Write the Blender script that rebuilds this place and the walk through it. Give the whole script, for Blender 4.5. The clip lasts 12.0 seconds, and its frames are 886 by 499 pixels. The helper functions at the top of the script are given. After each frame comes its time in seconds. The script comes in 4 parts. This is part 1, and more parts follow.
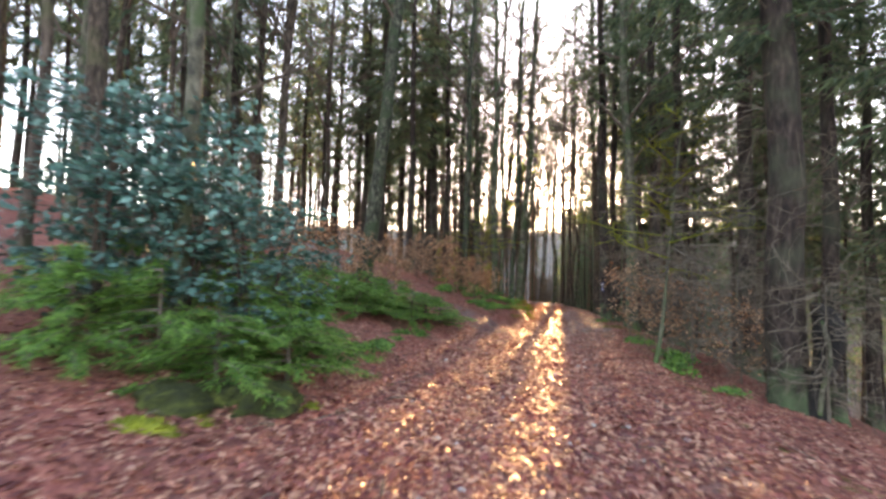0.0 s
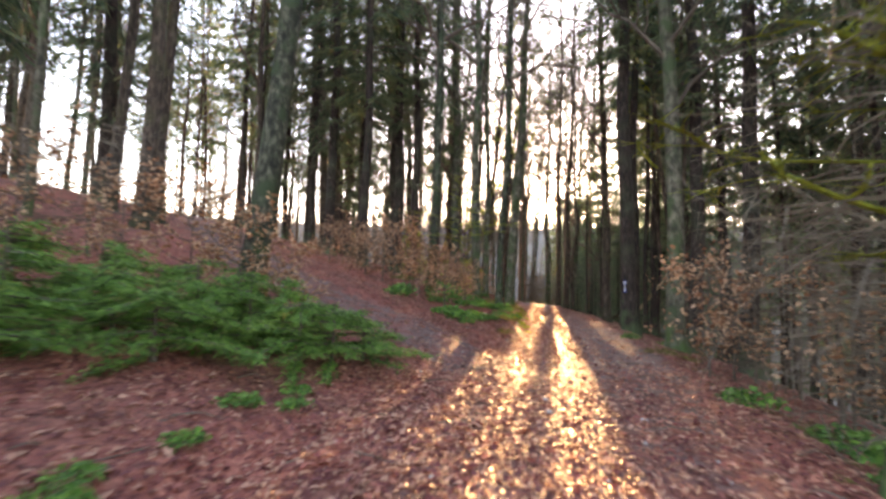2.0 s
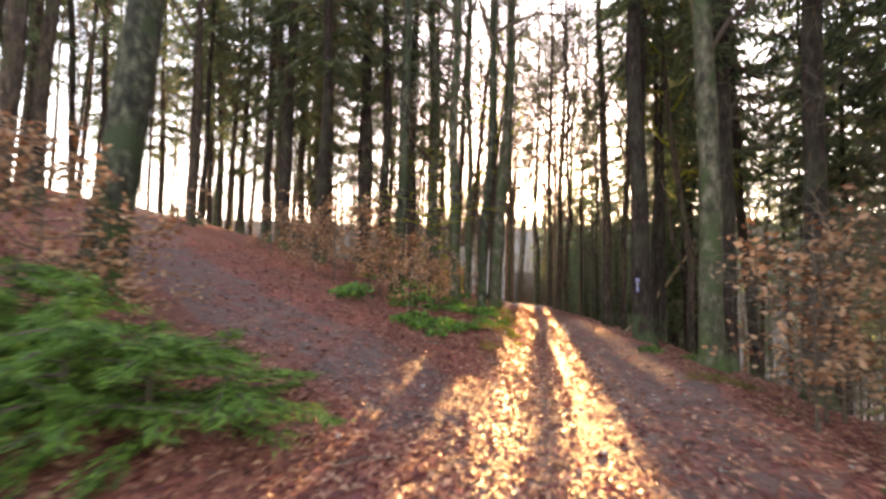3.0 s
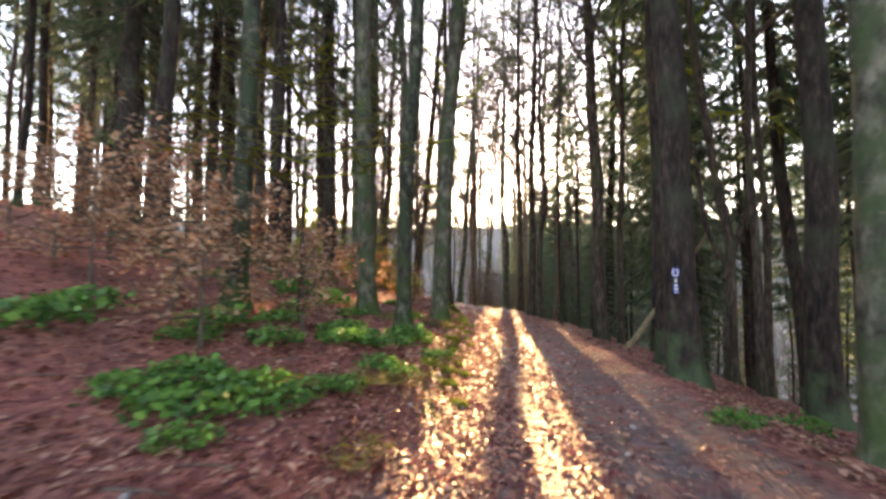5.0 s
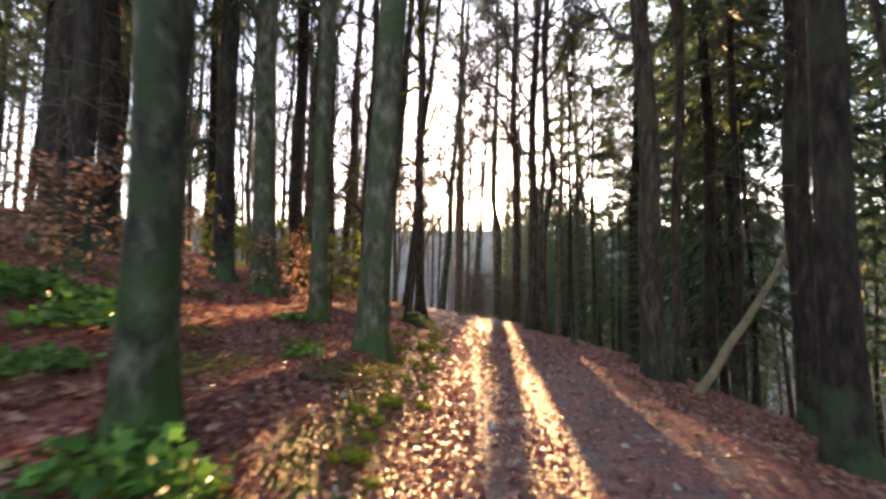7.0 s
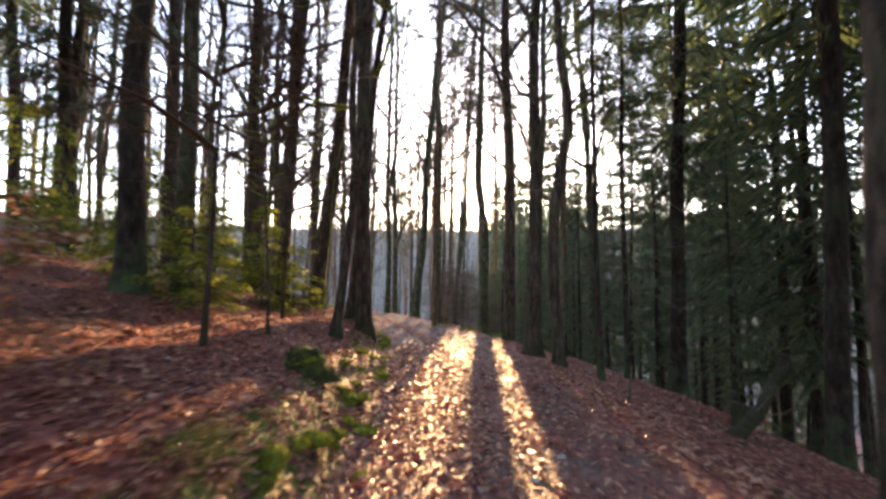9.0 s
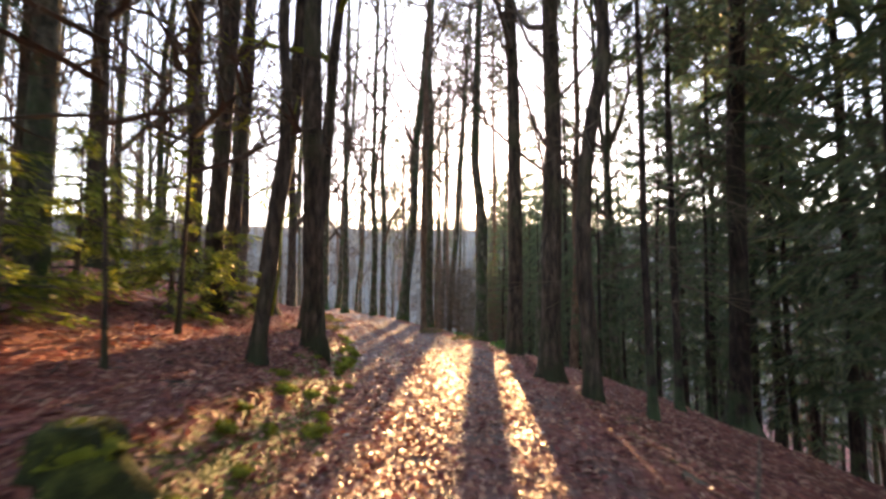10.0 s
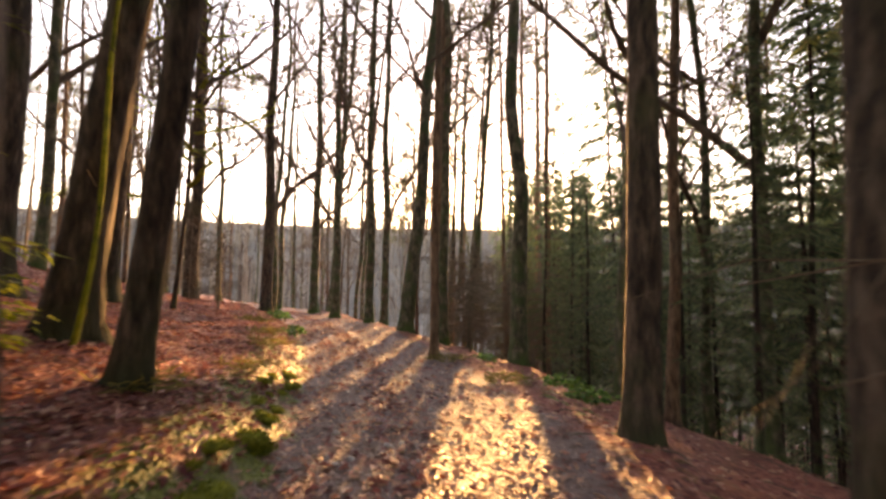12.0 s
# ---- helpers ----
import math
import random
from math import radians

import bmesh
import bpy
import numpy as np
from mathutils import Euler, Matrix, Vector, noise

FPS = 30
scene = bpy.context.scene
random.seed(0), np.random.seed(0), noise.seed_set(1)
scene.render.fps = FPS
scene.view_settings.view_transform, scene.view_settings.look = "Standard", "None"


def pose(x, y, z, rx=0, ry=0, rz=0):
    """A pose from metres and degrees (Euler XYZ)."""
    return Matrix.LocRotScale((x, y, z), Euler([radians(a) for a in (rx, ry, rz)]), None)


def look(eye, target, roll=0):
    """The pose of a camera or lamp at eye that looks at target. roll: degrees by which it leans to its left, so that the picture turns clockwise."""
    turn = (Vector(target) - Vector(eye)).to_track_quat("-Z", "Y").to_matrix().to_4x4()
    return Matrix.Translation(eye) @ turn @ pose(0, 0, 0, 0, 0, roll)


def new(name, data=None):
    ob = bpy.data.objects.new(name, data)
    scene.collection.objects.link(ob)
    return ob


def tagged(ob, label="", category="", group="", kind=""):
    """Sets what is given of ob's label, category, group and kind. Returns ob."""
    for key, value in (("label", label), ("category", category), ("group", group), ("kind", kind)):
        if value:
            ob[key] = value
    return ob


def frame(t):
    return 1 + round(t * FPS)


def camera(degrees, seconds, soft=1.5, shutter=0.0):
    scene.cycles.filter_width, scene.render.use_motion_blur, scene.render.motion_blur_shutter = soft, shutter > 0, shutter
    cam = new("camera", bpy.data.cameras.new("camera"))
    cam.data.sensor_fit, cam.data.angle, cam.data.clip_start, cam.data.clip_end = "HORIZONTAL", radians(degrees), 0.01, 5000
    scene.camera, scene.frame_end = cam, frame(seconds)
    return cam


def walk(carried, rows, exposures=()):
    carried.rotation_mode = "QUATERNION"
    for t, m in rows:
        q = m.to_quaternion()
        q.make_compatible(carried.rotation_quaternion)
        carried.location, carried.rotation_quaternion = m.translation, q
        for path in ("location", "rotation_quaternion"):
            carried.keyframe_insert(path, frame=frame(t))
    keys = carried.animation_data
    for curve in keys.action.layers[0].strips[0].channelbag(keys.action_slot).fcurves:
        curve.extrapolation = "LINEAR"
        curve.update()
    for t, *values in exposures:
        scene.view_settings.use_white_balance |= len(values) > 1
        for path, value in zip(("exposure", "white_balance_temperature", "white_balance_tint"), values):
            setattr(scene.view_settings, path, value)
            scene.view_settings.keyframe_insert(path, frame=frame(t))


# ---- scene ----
cam = camera(83.0, 12.0, soft=2.8, shutter=0.5)

# seconds, place (m) and turn (degrees)
PATH = [
    (0, (0.000, 0.000, 1.173, 93.96, -1.33, 1.16)),
    (0.5, (0.145, 1.396, 1.194, 93.99, -1.26, 0.72)),
    (1, (0.285, 2.795, 1.212, 93.92, -1.16, 0.40)),
    (1.5, (0.453, 4.195, 1.224, 93.78, -1.13, 0.20)),
    (2, (0.640, 5.589, 1.236, 93.70, -1.23, -0.31)),
    (2.5, (0.831, 6.971, 1.224, 93.74, -1.20, -1.01)),
    (3, (1.055, 8.390, 1.224, 93.66, -0.95, -1.82)),
    (4, (1.640, 11.000, 1.220, 93.72, -0.40, -3.50)),
    (5, (2.309, 13.449, 1.203, 93.79, 0.20, -5.03)),
    (5.5, (2.634, 14.704, 1.177, 93.84, 0.49, -5.72)),
    (6, (2.878, 15.920, 1.159, 93.95, 0.58, -5.83)),
    (6.5, (3.114, 17.161, 1.165, 93.97, 0.09, -5.83)),
    (7, (3.340, 18.253, 1.154, 94.20, -0.30, -6.02)),
    (8, (3.845, 20.530, 1.185, 94.34, -0.30, -6.80)),
    (9, (4.396, 22.980, 1.213, 94.31, -0.13, -7.50)),
    (9.5, (4.683, 24.274, 1.195, 94.28, -0.16, -7.64)),
    (10, (4.930, 25.538, 1.202, 94.20, 0.04, -7.79)),
    (10.5, (5.118, 26.810, 1.208, 94.20, -0.05, -7.76)),
    (11, (5.247, 28.114, 1.217, 94.05, 0.02, -7.70)),
    (11.5, (5.370, 29.361, 1.193, 94.02, -0.35, -7.11)),
    (12, (5.429, 30.520, 1.152, 94.26, -0.58, -6.41)),
]
walk(cam, [(t, pose(*p)) for t, p in PATH], [(0, 3.56, 9400, 33), (2.4, 3.58, 9600, 35), (3, 3.66, 11300, 38), (3.8, 3.64, 9900, 35), (5, 3.65, 9000, 33), (5.5, 3.66, 9100, 33), (6, 3.68, 10200, 35), (6.5, 3.52, 9200, 34), (7, 3.36, 8600, 32), (9, 3.27, 8100, 30), (9.6, 3.36, 8200, 31), (10.3, 3.3, 9900, 35), (10.7, 3.22, 12600, 40), (12, 3.1, 13200, 40)])

# ---- light: a low sun ahead, behind the trees, under a bright sky ----
SUN_AZ, SUN_EL = 12.0, 9.95
world = bpy.data.worlds.new("sky")
scene.world = world
world.use_nodes = True
wn = world.node_tree
sky = wn.nodes.new("ShaderNodeTexSky")
sky.sky_type = "NISHITA"
sky.sun_disc = False
sky.sun_elevation = radians(SUN_EL)
sky.sun_rotation = radians(SUN_AZ)
sky.altitude, sky.air_density, sky.dust_density, sky.ozone_density = 300, 1.0, .35, 1.5
wn.nodes["Background"].inputs["Strength"].default_value = 0.15
wn.links.new(sky.outputs["Color"], wn.nodes["Background"].inputs["Color"])


def to_sun(el):
    a, e = radians(SUN_AZ), radians(el)
    return Vector((math.sin(a) * math.cos(e), math.cos(a) * math.cos(e), math.sin(e)))


lamp = new("sun", bpy.data.lights.new("sun", "SUN"))
lamp.data.energy, lamp.data.angle, lamp.data.color = 2.0, radians(0.6), (1.0, 0.71, 0.35)
lamp.matrix_world = look(to_sun(SUN_EL) * 50, (0, 0, 0))
tagged(lamp, kind="structure")


# ---- materials ----
def material(name, stops, scale=4.0, stretch=(1, 1, 1), rough=0.8, bump=0.3, bump_scale=30.0, island=0.0, second=None, spec=0.4,
             patch=1.2, cut=(.5, .62), object_random=0.0, translucent=0.0, emit=0.0, foot=None, span=(.3, .72)):
    """Noise-mixed colours with relief. second: a colour that covers patches (algae, moss, wear)."""
    mat = bpy.data.materials.new(name)
    mat.use_nodes = True
    nt = mat.node_tree
    n, l = nt.nodes, nt.links
    bsdf = n["Principled BSDF"]
    co = n.new("ShaderNodeTexCoord")
    mp = n.new("ShaderNodeMapping")
    mp.inputs["Scale"].default_value = stretch
    l.new(co.outputs["Object"], mp.inputs["Vector"])
    tex = n.new("ShaderNodeTexNoise")
    tex.inputs["Scale"].default_value, tex.inputs["Detail"].default_value, tex.inputs["Roughness"].default_value = scale, 6, 0.65
    l.new(mp.outputs["Vector"], tex.inputs["Vector"])
    ramp = n.new("ShaderNodeValToRGB")
    el = ramp.color_ramp.elements
    el[0].position, el[0].color = span[0], (*stops[0], 1)
    el[1].position, el[1].color = span[1], (*stops[-1], 1)
    for k, c in enumerate(stops[1:-1]):
        e = el.new(span[0] + (span[1] - span[0]) * (k + 1) / (len(stops) - 1))
        e.color = (*c, 1)
    fac = tex.outputs["Fac"]
    if island or object_random:
        src = n.new("ShaderNodeNewGeometry").outputs["Random Per Island"] if island else n.new("ShaderNodeObjectInfo").outputs["Random"]
        mix = n.new("ShaderNodeMix")
        mix.inputs["Factor"].default_value = island or object_random
        l.new(tex.outputs["Fac"], mix.inputs[2])
        l.new(src, mix.inputs[3])
        fac = mix.outputs[0]
    l.new(fac, ramp.inputs["Fac"])
    col = ramp.outputs["Color"]
    if second:
        t2 = n.new("ShaderNodeTexNoise")
        t2.inputs["Scale"].default_value, t2.inputs["Detail"].default_value = patch, 5
        l.new(co.outputs["Object"], t2.inputs["Vector"])
        r2 = n.new("ShaderNodeValToRGB")
        r2.color_ramp.elements[0].position, r2.color_ramp.elements[1].position = cut
        l.new(t2.outputs["Fac"], r2.inputs["Fac"])
        m2 = n.new("ShaderNodeMix")
        m2.data_type = "RGBA"
        l.new(r2.outputs["Color"], m2.inputs["Factor"])
        l.new(col, m2.inputs["A"])
        m2.inputs["B"].default_value = (*second, 1)
        col = m2.outputs["Result"]
    if foot:
        # moss that creeps up from the roots
        sep, t3 = n.new("ShaderNodeSeparateXYZ"), n.new("ShaderNodeTexNoise")
        l.new(co.outputs["Object"], sep.inputs["Vector"])
        t3.inputs["Scale"].default_value, t3.inputs["Detail"].default_value = 3.5, 5
        l.new(co.outputs["Object"], t3.inputs["Vector"])
        rise = n.new("ShaderNodeMath")
        rise.operation = "MULTIPLY_ADD"
        rise.inputs[1].default_value = -2.7
        l.new(t3.outputs["Fac"], rise.inputs[0])
        l.new(sep.outputs["Z"], rise.inputs[2])
        span3 = n.new("ShaderNodeMapRange")
        span3.inputs["From Min"].default_value, span3.inputs["From Max"].default_value = -1.25, -.6
        span3.inputs["To Min"].default_value, span3.inputs["To Max"].default_value = .75, 0
        l.new(rise.outputs[0], span3.inputs["Value"])
        m3 = n.new("ShaderNodeMix")
        m3.data_type = "RGBA"
        l.new(span3.outputs["Result"], m3.inputs["Factor"])
        l.new(col, m3.inputs["A"])
        m3.inputs["B"].default_value = (*foot, 1)
        col = m3.outputs["Result"]
    l.new(col, bsdf.inputs["Base Color"])
    bsdf.inputs["Roughness"].default_value = rough
    bsdf.inputs["Specular IOR Level"].default_value = spec
    if bump:
        bt = n.new("ShaderNodeTexNoise")
        bt.inputs["Scale"].default_value, bt.inputs["Detail"].default_value = bump_scale, 5
        l.new(mp.outputs["Vector"], bt.inputs["Vector"])
        bp = n.new("ShaderNodeBump")
        bp.inputs["Strength"].default_value, bp.inputs["Distance"].default_value = bump, 0.03
        l.new(bt.outputs["Fac"], bp.inputs["Height"])
        l.new(bp.outputs["Normal"], bsdf.inputs["Normal"])
    if translucent:
        tr = n.new("ShaderNodeBsdfTranslucent")
        l.new(col, tr.inputs["Color"])
        ms = n.new("ShaderNodeMixShader")
        ms.inputs["Fac"].default_value = translucent
        l.new(bsdf.outputs["BSDF"], ms.inputs[1])
        l.new(tr.outputs["BSDF"], ms.inputs[2])
        l.new(ms.outputs["Shader"], n["Material Output"].inputs["Surface"])
    if emit:
        bsdf.inputs["Emission Color"].default_value = (*stops[0], 1)
        bsdf.inputs["Emission Strength"].default_value = emit
    return mat


M_SPRUCE_BARK = material("spruce_bark", [(.01, .007, .006), (.034, .024, .02), (.085, .062, .05)], 14, (1, 1, .3), .9, 1.0, 26, second=(.052, .066, .04), patch=1.0, cut=(.5, .7), foot=(.075, .13, .06), span=(.36, .66))
M_BEECH_BARK = material("beech_bark", [(.032, .032, .023), (.095, .095, .066), (.2, .19, .14)], 9, (1, 1, .5), .8, .9, 24, second=(.05, .085, .035), patch=2.4, cut=(.46, .62), foot=(.05, .11, .025), span=(.38, .64))
M_MOSSY_BARK = material("mossy_bark", [(.01, .012, .008), (.04, .046, .03), (.13, .135, .095)], 11, (1, 1, .5), .85, 1.0, 26, second=(.03, .052, .024), patch=3.4, cut=(.47, .6), foot=(.035, .1, .018), span=(.38, .64))
M_OAK_BARK = material("oak_bark", [(.018, .013, .01), (.066, .049, .037), (.15, .115, .088)], 15, (1, 1, .25), .9, 1.0, 24, second=(.085, .095, .045), patch=.9, cut=(.52, .7), foot=(.035, .046, .02), span=(.36, .66))
M_PINE_BARK = material("pine_bark", [(.07, .045, .03), (.19, .12, .08), (.3, .2, .135)], 12, (1, 1, .3), .9, .9, 20, second=(.11, .1, .08), patch=.7, cut=(.5, .66), span=(.36, .66))
M_CHAR = material("rotten_black_wood", [(.006, .006, .006), (.014, .013, .012), (.03, .027, .022)], 10, (1, 1, .3), .85, .8, 22, span=(.36, .66))
M_TWIG = material("twig_bark", [(.07, .055, .04), (.16, .13, .1)], 5, rough=.85, bump=0)
M_DEAD = material("dead_twigs", [(.09, .075, .055), (.2, .17, .13)], 5, rough=.9, bump=0)
M_NEEDLE = material("spruce_needles", [(.04, .08, .045), (.095, .165, .09), (.17, .235, .115)], 1.2, rough=.5, bump=0, island=.55, translucent=.58)
M_PINE_NEEDLE = material("pine_needles", [(.03, .05, .025), (.08, .11, .045), (.13, .14, .05)], 1.2, rough=.55, bump=0, island=.55, translucent=.3)
M_YOUNG = material("young_needles", [(.045, .15, .035), (.11, .31, .065), (.21, .44, .1)], 1.5, rough=.5, bump=0, island=.6, translucent=.5)
M_YELLOWGREEN = material("yellow_green_needles", [(.12, .18, .025), (.26, .33, .055), (.42, .45, .08)], 1.5, rough=.5, bump=0, island=.6, translucent=.5)
M_HOLLY = material("holly_leaves", [(.02, .09, .072), (.05, .17, .14), (.1, .27, .23)], 2, rough=.34, bump=0, island=.6, spec=.4, translucent=.12)
M_COPPER = material("copper_beech_leaves", [(.26, .11, .055), (.48, .25, .14), (.62, .4, .26)], 2, rough=.5, bump=0, island=.7, translucent=.4)
M_LITTER = material("leaf_litter", [(.17, .045, .042), (.345, .1, .082), (.49, .185, .125), (.58, .32, .22)], 1.0, rough=.46, bump=0, island=.8, spec=.55, translucent=.24)
M_MOSS = material("moss", [(.09, .13, .02), (.26, .32, .035), (.48, .5, .065)], 9, rough=.85, bump=.9, bump_scale=60, translucent=.25)
# moss with the deep shade under the bushes in its colour; reused for the stump
M_SHADE_TONED_MOSS = material("shade_toned_moss", [(.015, .02, .008), (.04, .055, .014), (.13, .16, .03)], 9, rough=.9, bump=.9, bump_scale=60)
M_FERN = material("bramble_leaves", [(.04, .14, .035), (.09, .28, .06), (.18, .4, .085)], 3, rough=.4, bump=0, island=.6, translucent=.4)
M_GRASS = material("pale_grass", [(.12, .12, .03), (.22, .2, .06), (.3, .26, .1)], 3, rough=.6, bump=0, island=.6, translucent=.4)
M_LOG = material("barkless_log", [(.16, .12, .07), (.32, .25, .14), (.4, .34, .2)], 5, (1, 1, .2), .7, .4, 20)
M_WHITE = material("white_paint", [(.72, .74, .76), (.8, .82, .84)], 20, rough=.5, bump=.1)
M_BLUE = material("blue_paint", [(.02, .06, .3), (.03, .09, .38)], 20, rough=.5, bump=.1)
M_FARWOOD = material("far_woods", [(.09, .07, .06), (.2, .16, .13), (.27, .23, .18)], .05, rough=.95, bump=0, island=.6)
M_STONE = material("pebble", [(.3, .28, .26), (.5, .48, .45)], 12, rough=.5, bump=.3)
M_SUN = material("sun_surface", [(1.0, .86, .55), (1.0, .86, .55)], 1, rough=1, bump=0, emit=60.0)


def ground_material():
    """Soil under the leaves; by the zone attributes: wet packed mud of the road, dark trail, moss."""
    mat = bpy.data.materials.new("forest_floor")
    mat.use_nodes = True
    nt = mat.node_tree
    n, l = nt.nodes, nt.links
    bsdf = n["Principled BSDF"]
    co = n.new("ShaderNodeTexCoord")

    def tex(scale, detail=6, kind="ShaderNodeTexNoise"):
        t = n.new(kind)
        t.inputs["Scale"].default_value = scale
        if kind == "ShaderNodeTexNoise":
            t.inputs["Detail"].default_value = detail
        l.new(co.outputs["Object"], t.inputs["Vector"])
        return t

    def ramp(src, *stops):
        r = n.new("ShaderNodeValToRGB")
        e = r.color_ramp.elements
        e[0].position, e[0].color = stops[0][0], (*stops[0][1], 1)
        e[1].position, e[1].color = stops[-1][0], (*stops[-1][1], 1)
        for p, c in stops[1:-1]:
            e.new(p).color = (*c, 1)
        l.new(src, r.inputs["Fac"])
        return r.outputs["Color"]

    def mix(f, a, b):
        m = n.new("ShaderNodeMix")
        m.data_type = "RGBA"
        for value, key in ((f, "Factor"), (a, "A"), (b, "B")):
            l.new(value, m.inputs[key])
        return m.outputs["Result"]

    def zone(name, spread):
        a = n.new("ShaderNodeAttribute")
        a.attribute_name = name
        add = n.new("ShaderNodeMath")
        add.operation = "MULTIPLY_ADD"
        t = tex(3.5)
        sub = n.new("ShaderNodeMath")
        sub.operation = "SUBTRACT"
        sub.inputs[1].default_value = .5
        l.new(t.outputs["Fac"], sub.inputs[0])
        l.new(sub.outputs[0], add.inputs[0])
        add.inputs[1].default_value = spread
        l.new(a.outputs["Fac"], add.inputs[2])
        return ramp(add.outputs[0], (.35, (0, 0, 0)), (.65, (1, 1, 1)))

    cells = tex(26, kind="ShaderNodeTexVoronoi")
    leaf = ramp(cells.outputs["Color"], (.1, (.15, .045, .04)), (.45, (.32, .095, .075)), (.8, (.47, .17, .12)))
    leaf = mix(ramp(tex(.9).outputs["Fac"], (.4, (0, 0, 0)), (.75, (.7, .7, .7))), leaf, ramp(tex(14).outputs["Fac"], (.3, (.08, .045, .035)), (.7, (.19, .11, .08))))
    mud = ramp(tex(9).outputs["Fac"], (.3, (.115, .072, .068)), (.55, (.19, .125, .113)), (.75, (.27, .19, .165)))
    moss = ramp(tex(30).outputs["Fac"], (.3, (.03, .055, .01)), (.7, (.17, .22, .03)))
    road = zone("road", 1.0)
    col = mix(road, leaf, mud)
    col = mix(zone("moss", 1.6), col, moss)
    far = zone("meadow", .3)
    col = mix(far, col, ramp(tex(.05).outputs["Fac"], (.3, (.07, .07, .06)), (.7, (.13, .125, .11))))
    l.new(col, bsdf.inputs["Base Color"])
    l.new(ramp(road, (0, (.75, .75, .75)), (1, (.64, .64, .64))), bsdf.inputs["Roughness"])
    bsdf.inputs["Specular IOR Level"].default_value = .3
    b = n.new("ShaderNodeBump")
    b.inputs["Strength"].default_value, b.inputs["Distance"].default_value = .8, .03
    l.new(cells.outputs["Distance"], b.inputs["Height"])
    b2 = n.new("ShaderNodeBump")
    b2.inputs["Strength"].default_value, b2.inputs["Distance"].default_value = .6, .05
    l.new(tex(11).outputs["Fac"], b2.inputs["Height"])
    l.new(b.outputs["Normal"], b2.inputs["Normal"])
    l.new(b2.outputs["Normal"], bsdf.inputs["Normal"])
    return mat


M_GROUND = ground_material()


# ---- mesh helpers ----
class Shape:
    """Vertices and faces gathered piece by piece."""

    def __init__(self):
        self.v, self.f, self.n = [], [], 0

    def add(self, v, f):
        v = np.asarray(v, float)
        self.v.append(v)
        self.f.extend([tuple(i + self.n for i in face) for face in f])
        self.n += len(v)

    def tube(self, pts, radii, sides=6, twist=0.0, lobes=None, cap=True):
        pts = np.asarray(pts, float)
        m = len(pts)
        d = np.gradient(pts, axis=0)
        d /= np.linalg.norm(d, axis=1)[:, None] + 1e-9
        ref = np.array((1.0, 0, 0)) if abs(d[0, 0]) < .8 else np.array((0, 1.0, 0))
        u = np.cross(d, ref)
        u /= np.linalg.norm(u, axis=1)[:, None]
        w = np.cross(d, u)
        a = np.arange(sides) * 2 * np.pi / sides + twist
        r = np.asarray(radii, float)[:, None] * (np.ones((m, sides)) if lobes is None else lobes)
        v = pts[:, None] + r[..., None] * (np.cos(a)[None, :, None] * u[:, None] + np.sin(a)[None, :, None] * w[:, None])
        f = [(i * sides + j, i * sides + (j + 1) % sides, (i + 1) * sides + (j + 1) % sides, (i + 1) * sides + j) for i in range(m - 1) for j in range(sides)]
        if cap:
            f.append(tuple(range((m - 1) * sides, m * sides)))
        self.add(v.reshape(-1, 3), f)

    def mesh(self, name, mat, smooth_faces=False, more=None, more_mat=None):
        """One mesh; more: a second shape joined to it with a material of its own."""
        me = bpy.data.meshes.new(name)
        v, f, own = list(self.v), list(self.f), len(self.f)
        if more:
            v += more.v
            f += [tuple(i + self.n for i in face) for face in more.f]
        me.from_pydata(np.concatenate(v).tolist(), [], f)
        me.materials.append(mat)
        if more:
            me.materials.append(more_mat)
            me.polygons.foreach_set("material_index", np.array([0] * own + [1] * len(more.f), np.int32))
        if smooth_faces:
            me.shade_smooth()
        me.update()
        return me


def part(name, me, parent, label="", m=None):
    ob = new(name, me)
    ob.parent = parent
    if m is not None:
        ob.matrix_local = m
    return tagged(ob, label)


def thing(name, x, y, label, category, group="", turn=0.0, drop=0.0):
    ob = new(name)
    ob.empty_display_size = .2
    ob.location, ob.rotation_euler = (x, y, float(height(x, y)) - drop), (0, 0, turn)
    return tagged(ob, label, category, group)


def shards(rng, at, ways, length, width, droop=0.0, slim=False):
    """Leaf-like lozenges from points along directions, as arrays; slim: plain spikes."""
    at, ways = np.asarray(at, float), np.asarray(ways, float)
    k = len(at)
    ways = ways / (np.linalg.norm(ways, axis=1)[:, None] + 1e-9)
    side = np.cross(ways, rng.normal(size=(k, 3)))
    side /= np.linalg.norm(side, axis=1)[:, None] + 1e-9
    ln, wd = length * rng.uniform(.6, 1.3, k)[:, None], width * rng.uniform(.7, 1.3, k)[:, None]
    tip = at + ways * ln
    tip[:, 2] -= droop * ln[:, 0]
    mid = at + ways * ln * .45
    if slim:
        root = at + ways * ln * .12
        return np.stack([root + side * wd, tip, root - side * wd], 1).reshape(-1, 3), [(3 * i, 3 * i + 1, 3 * i + 2) for i in range(k)]
    v = np.stack([at, mid + side * wd, tip, mid - side * wd], 1).reshape(-1, 3)
    return v, [(4 * i, 4 * i + 1, 4 * i + 2, 4 * i + 3) for i in range(k)]


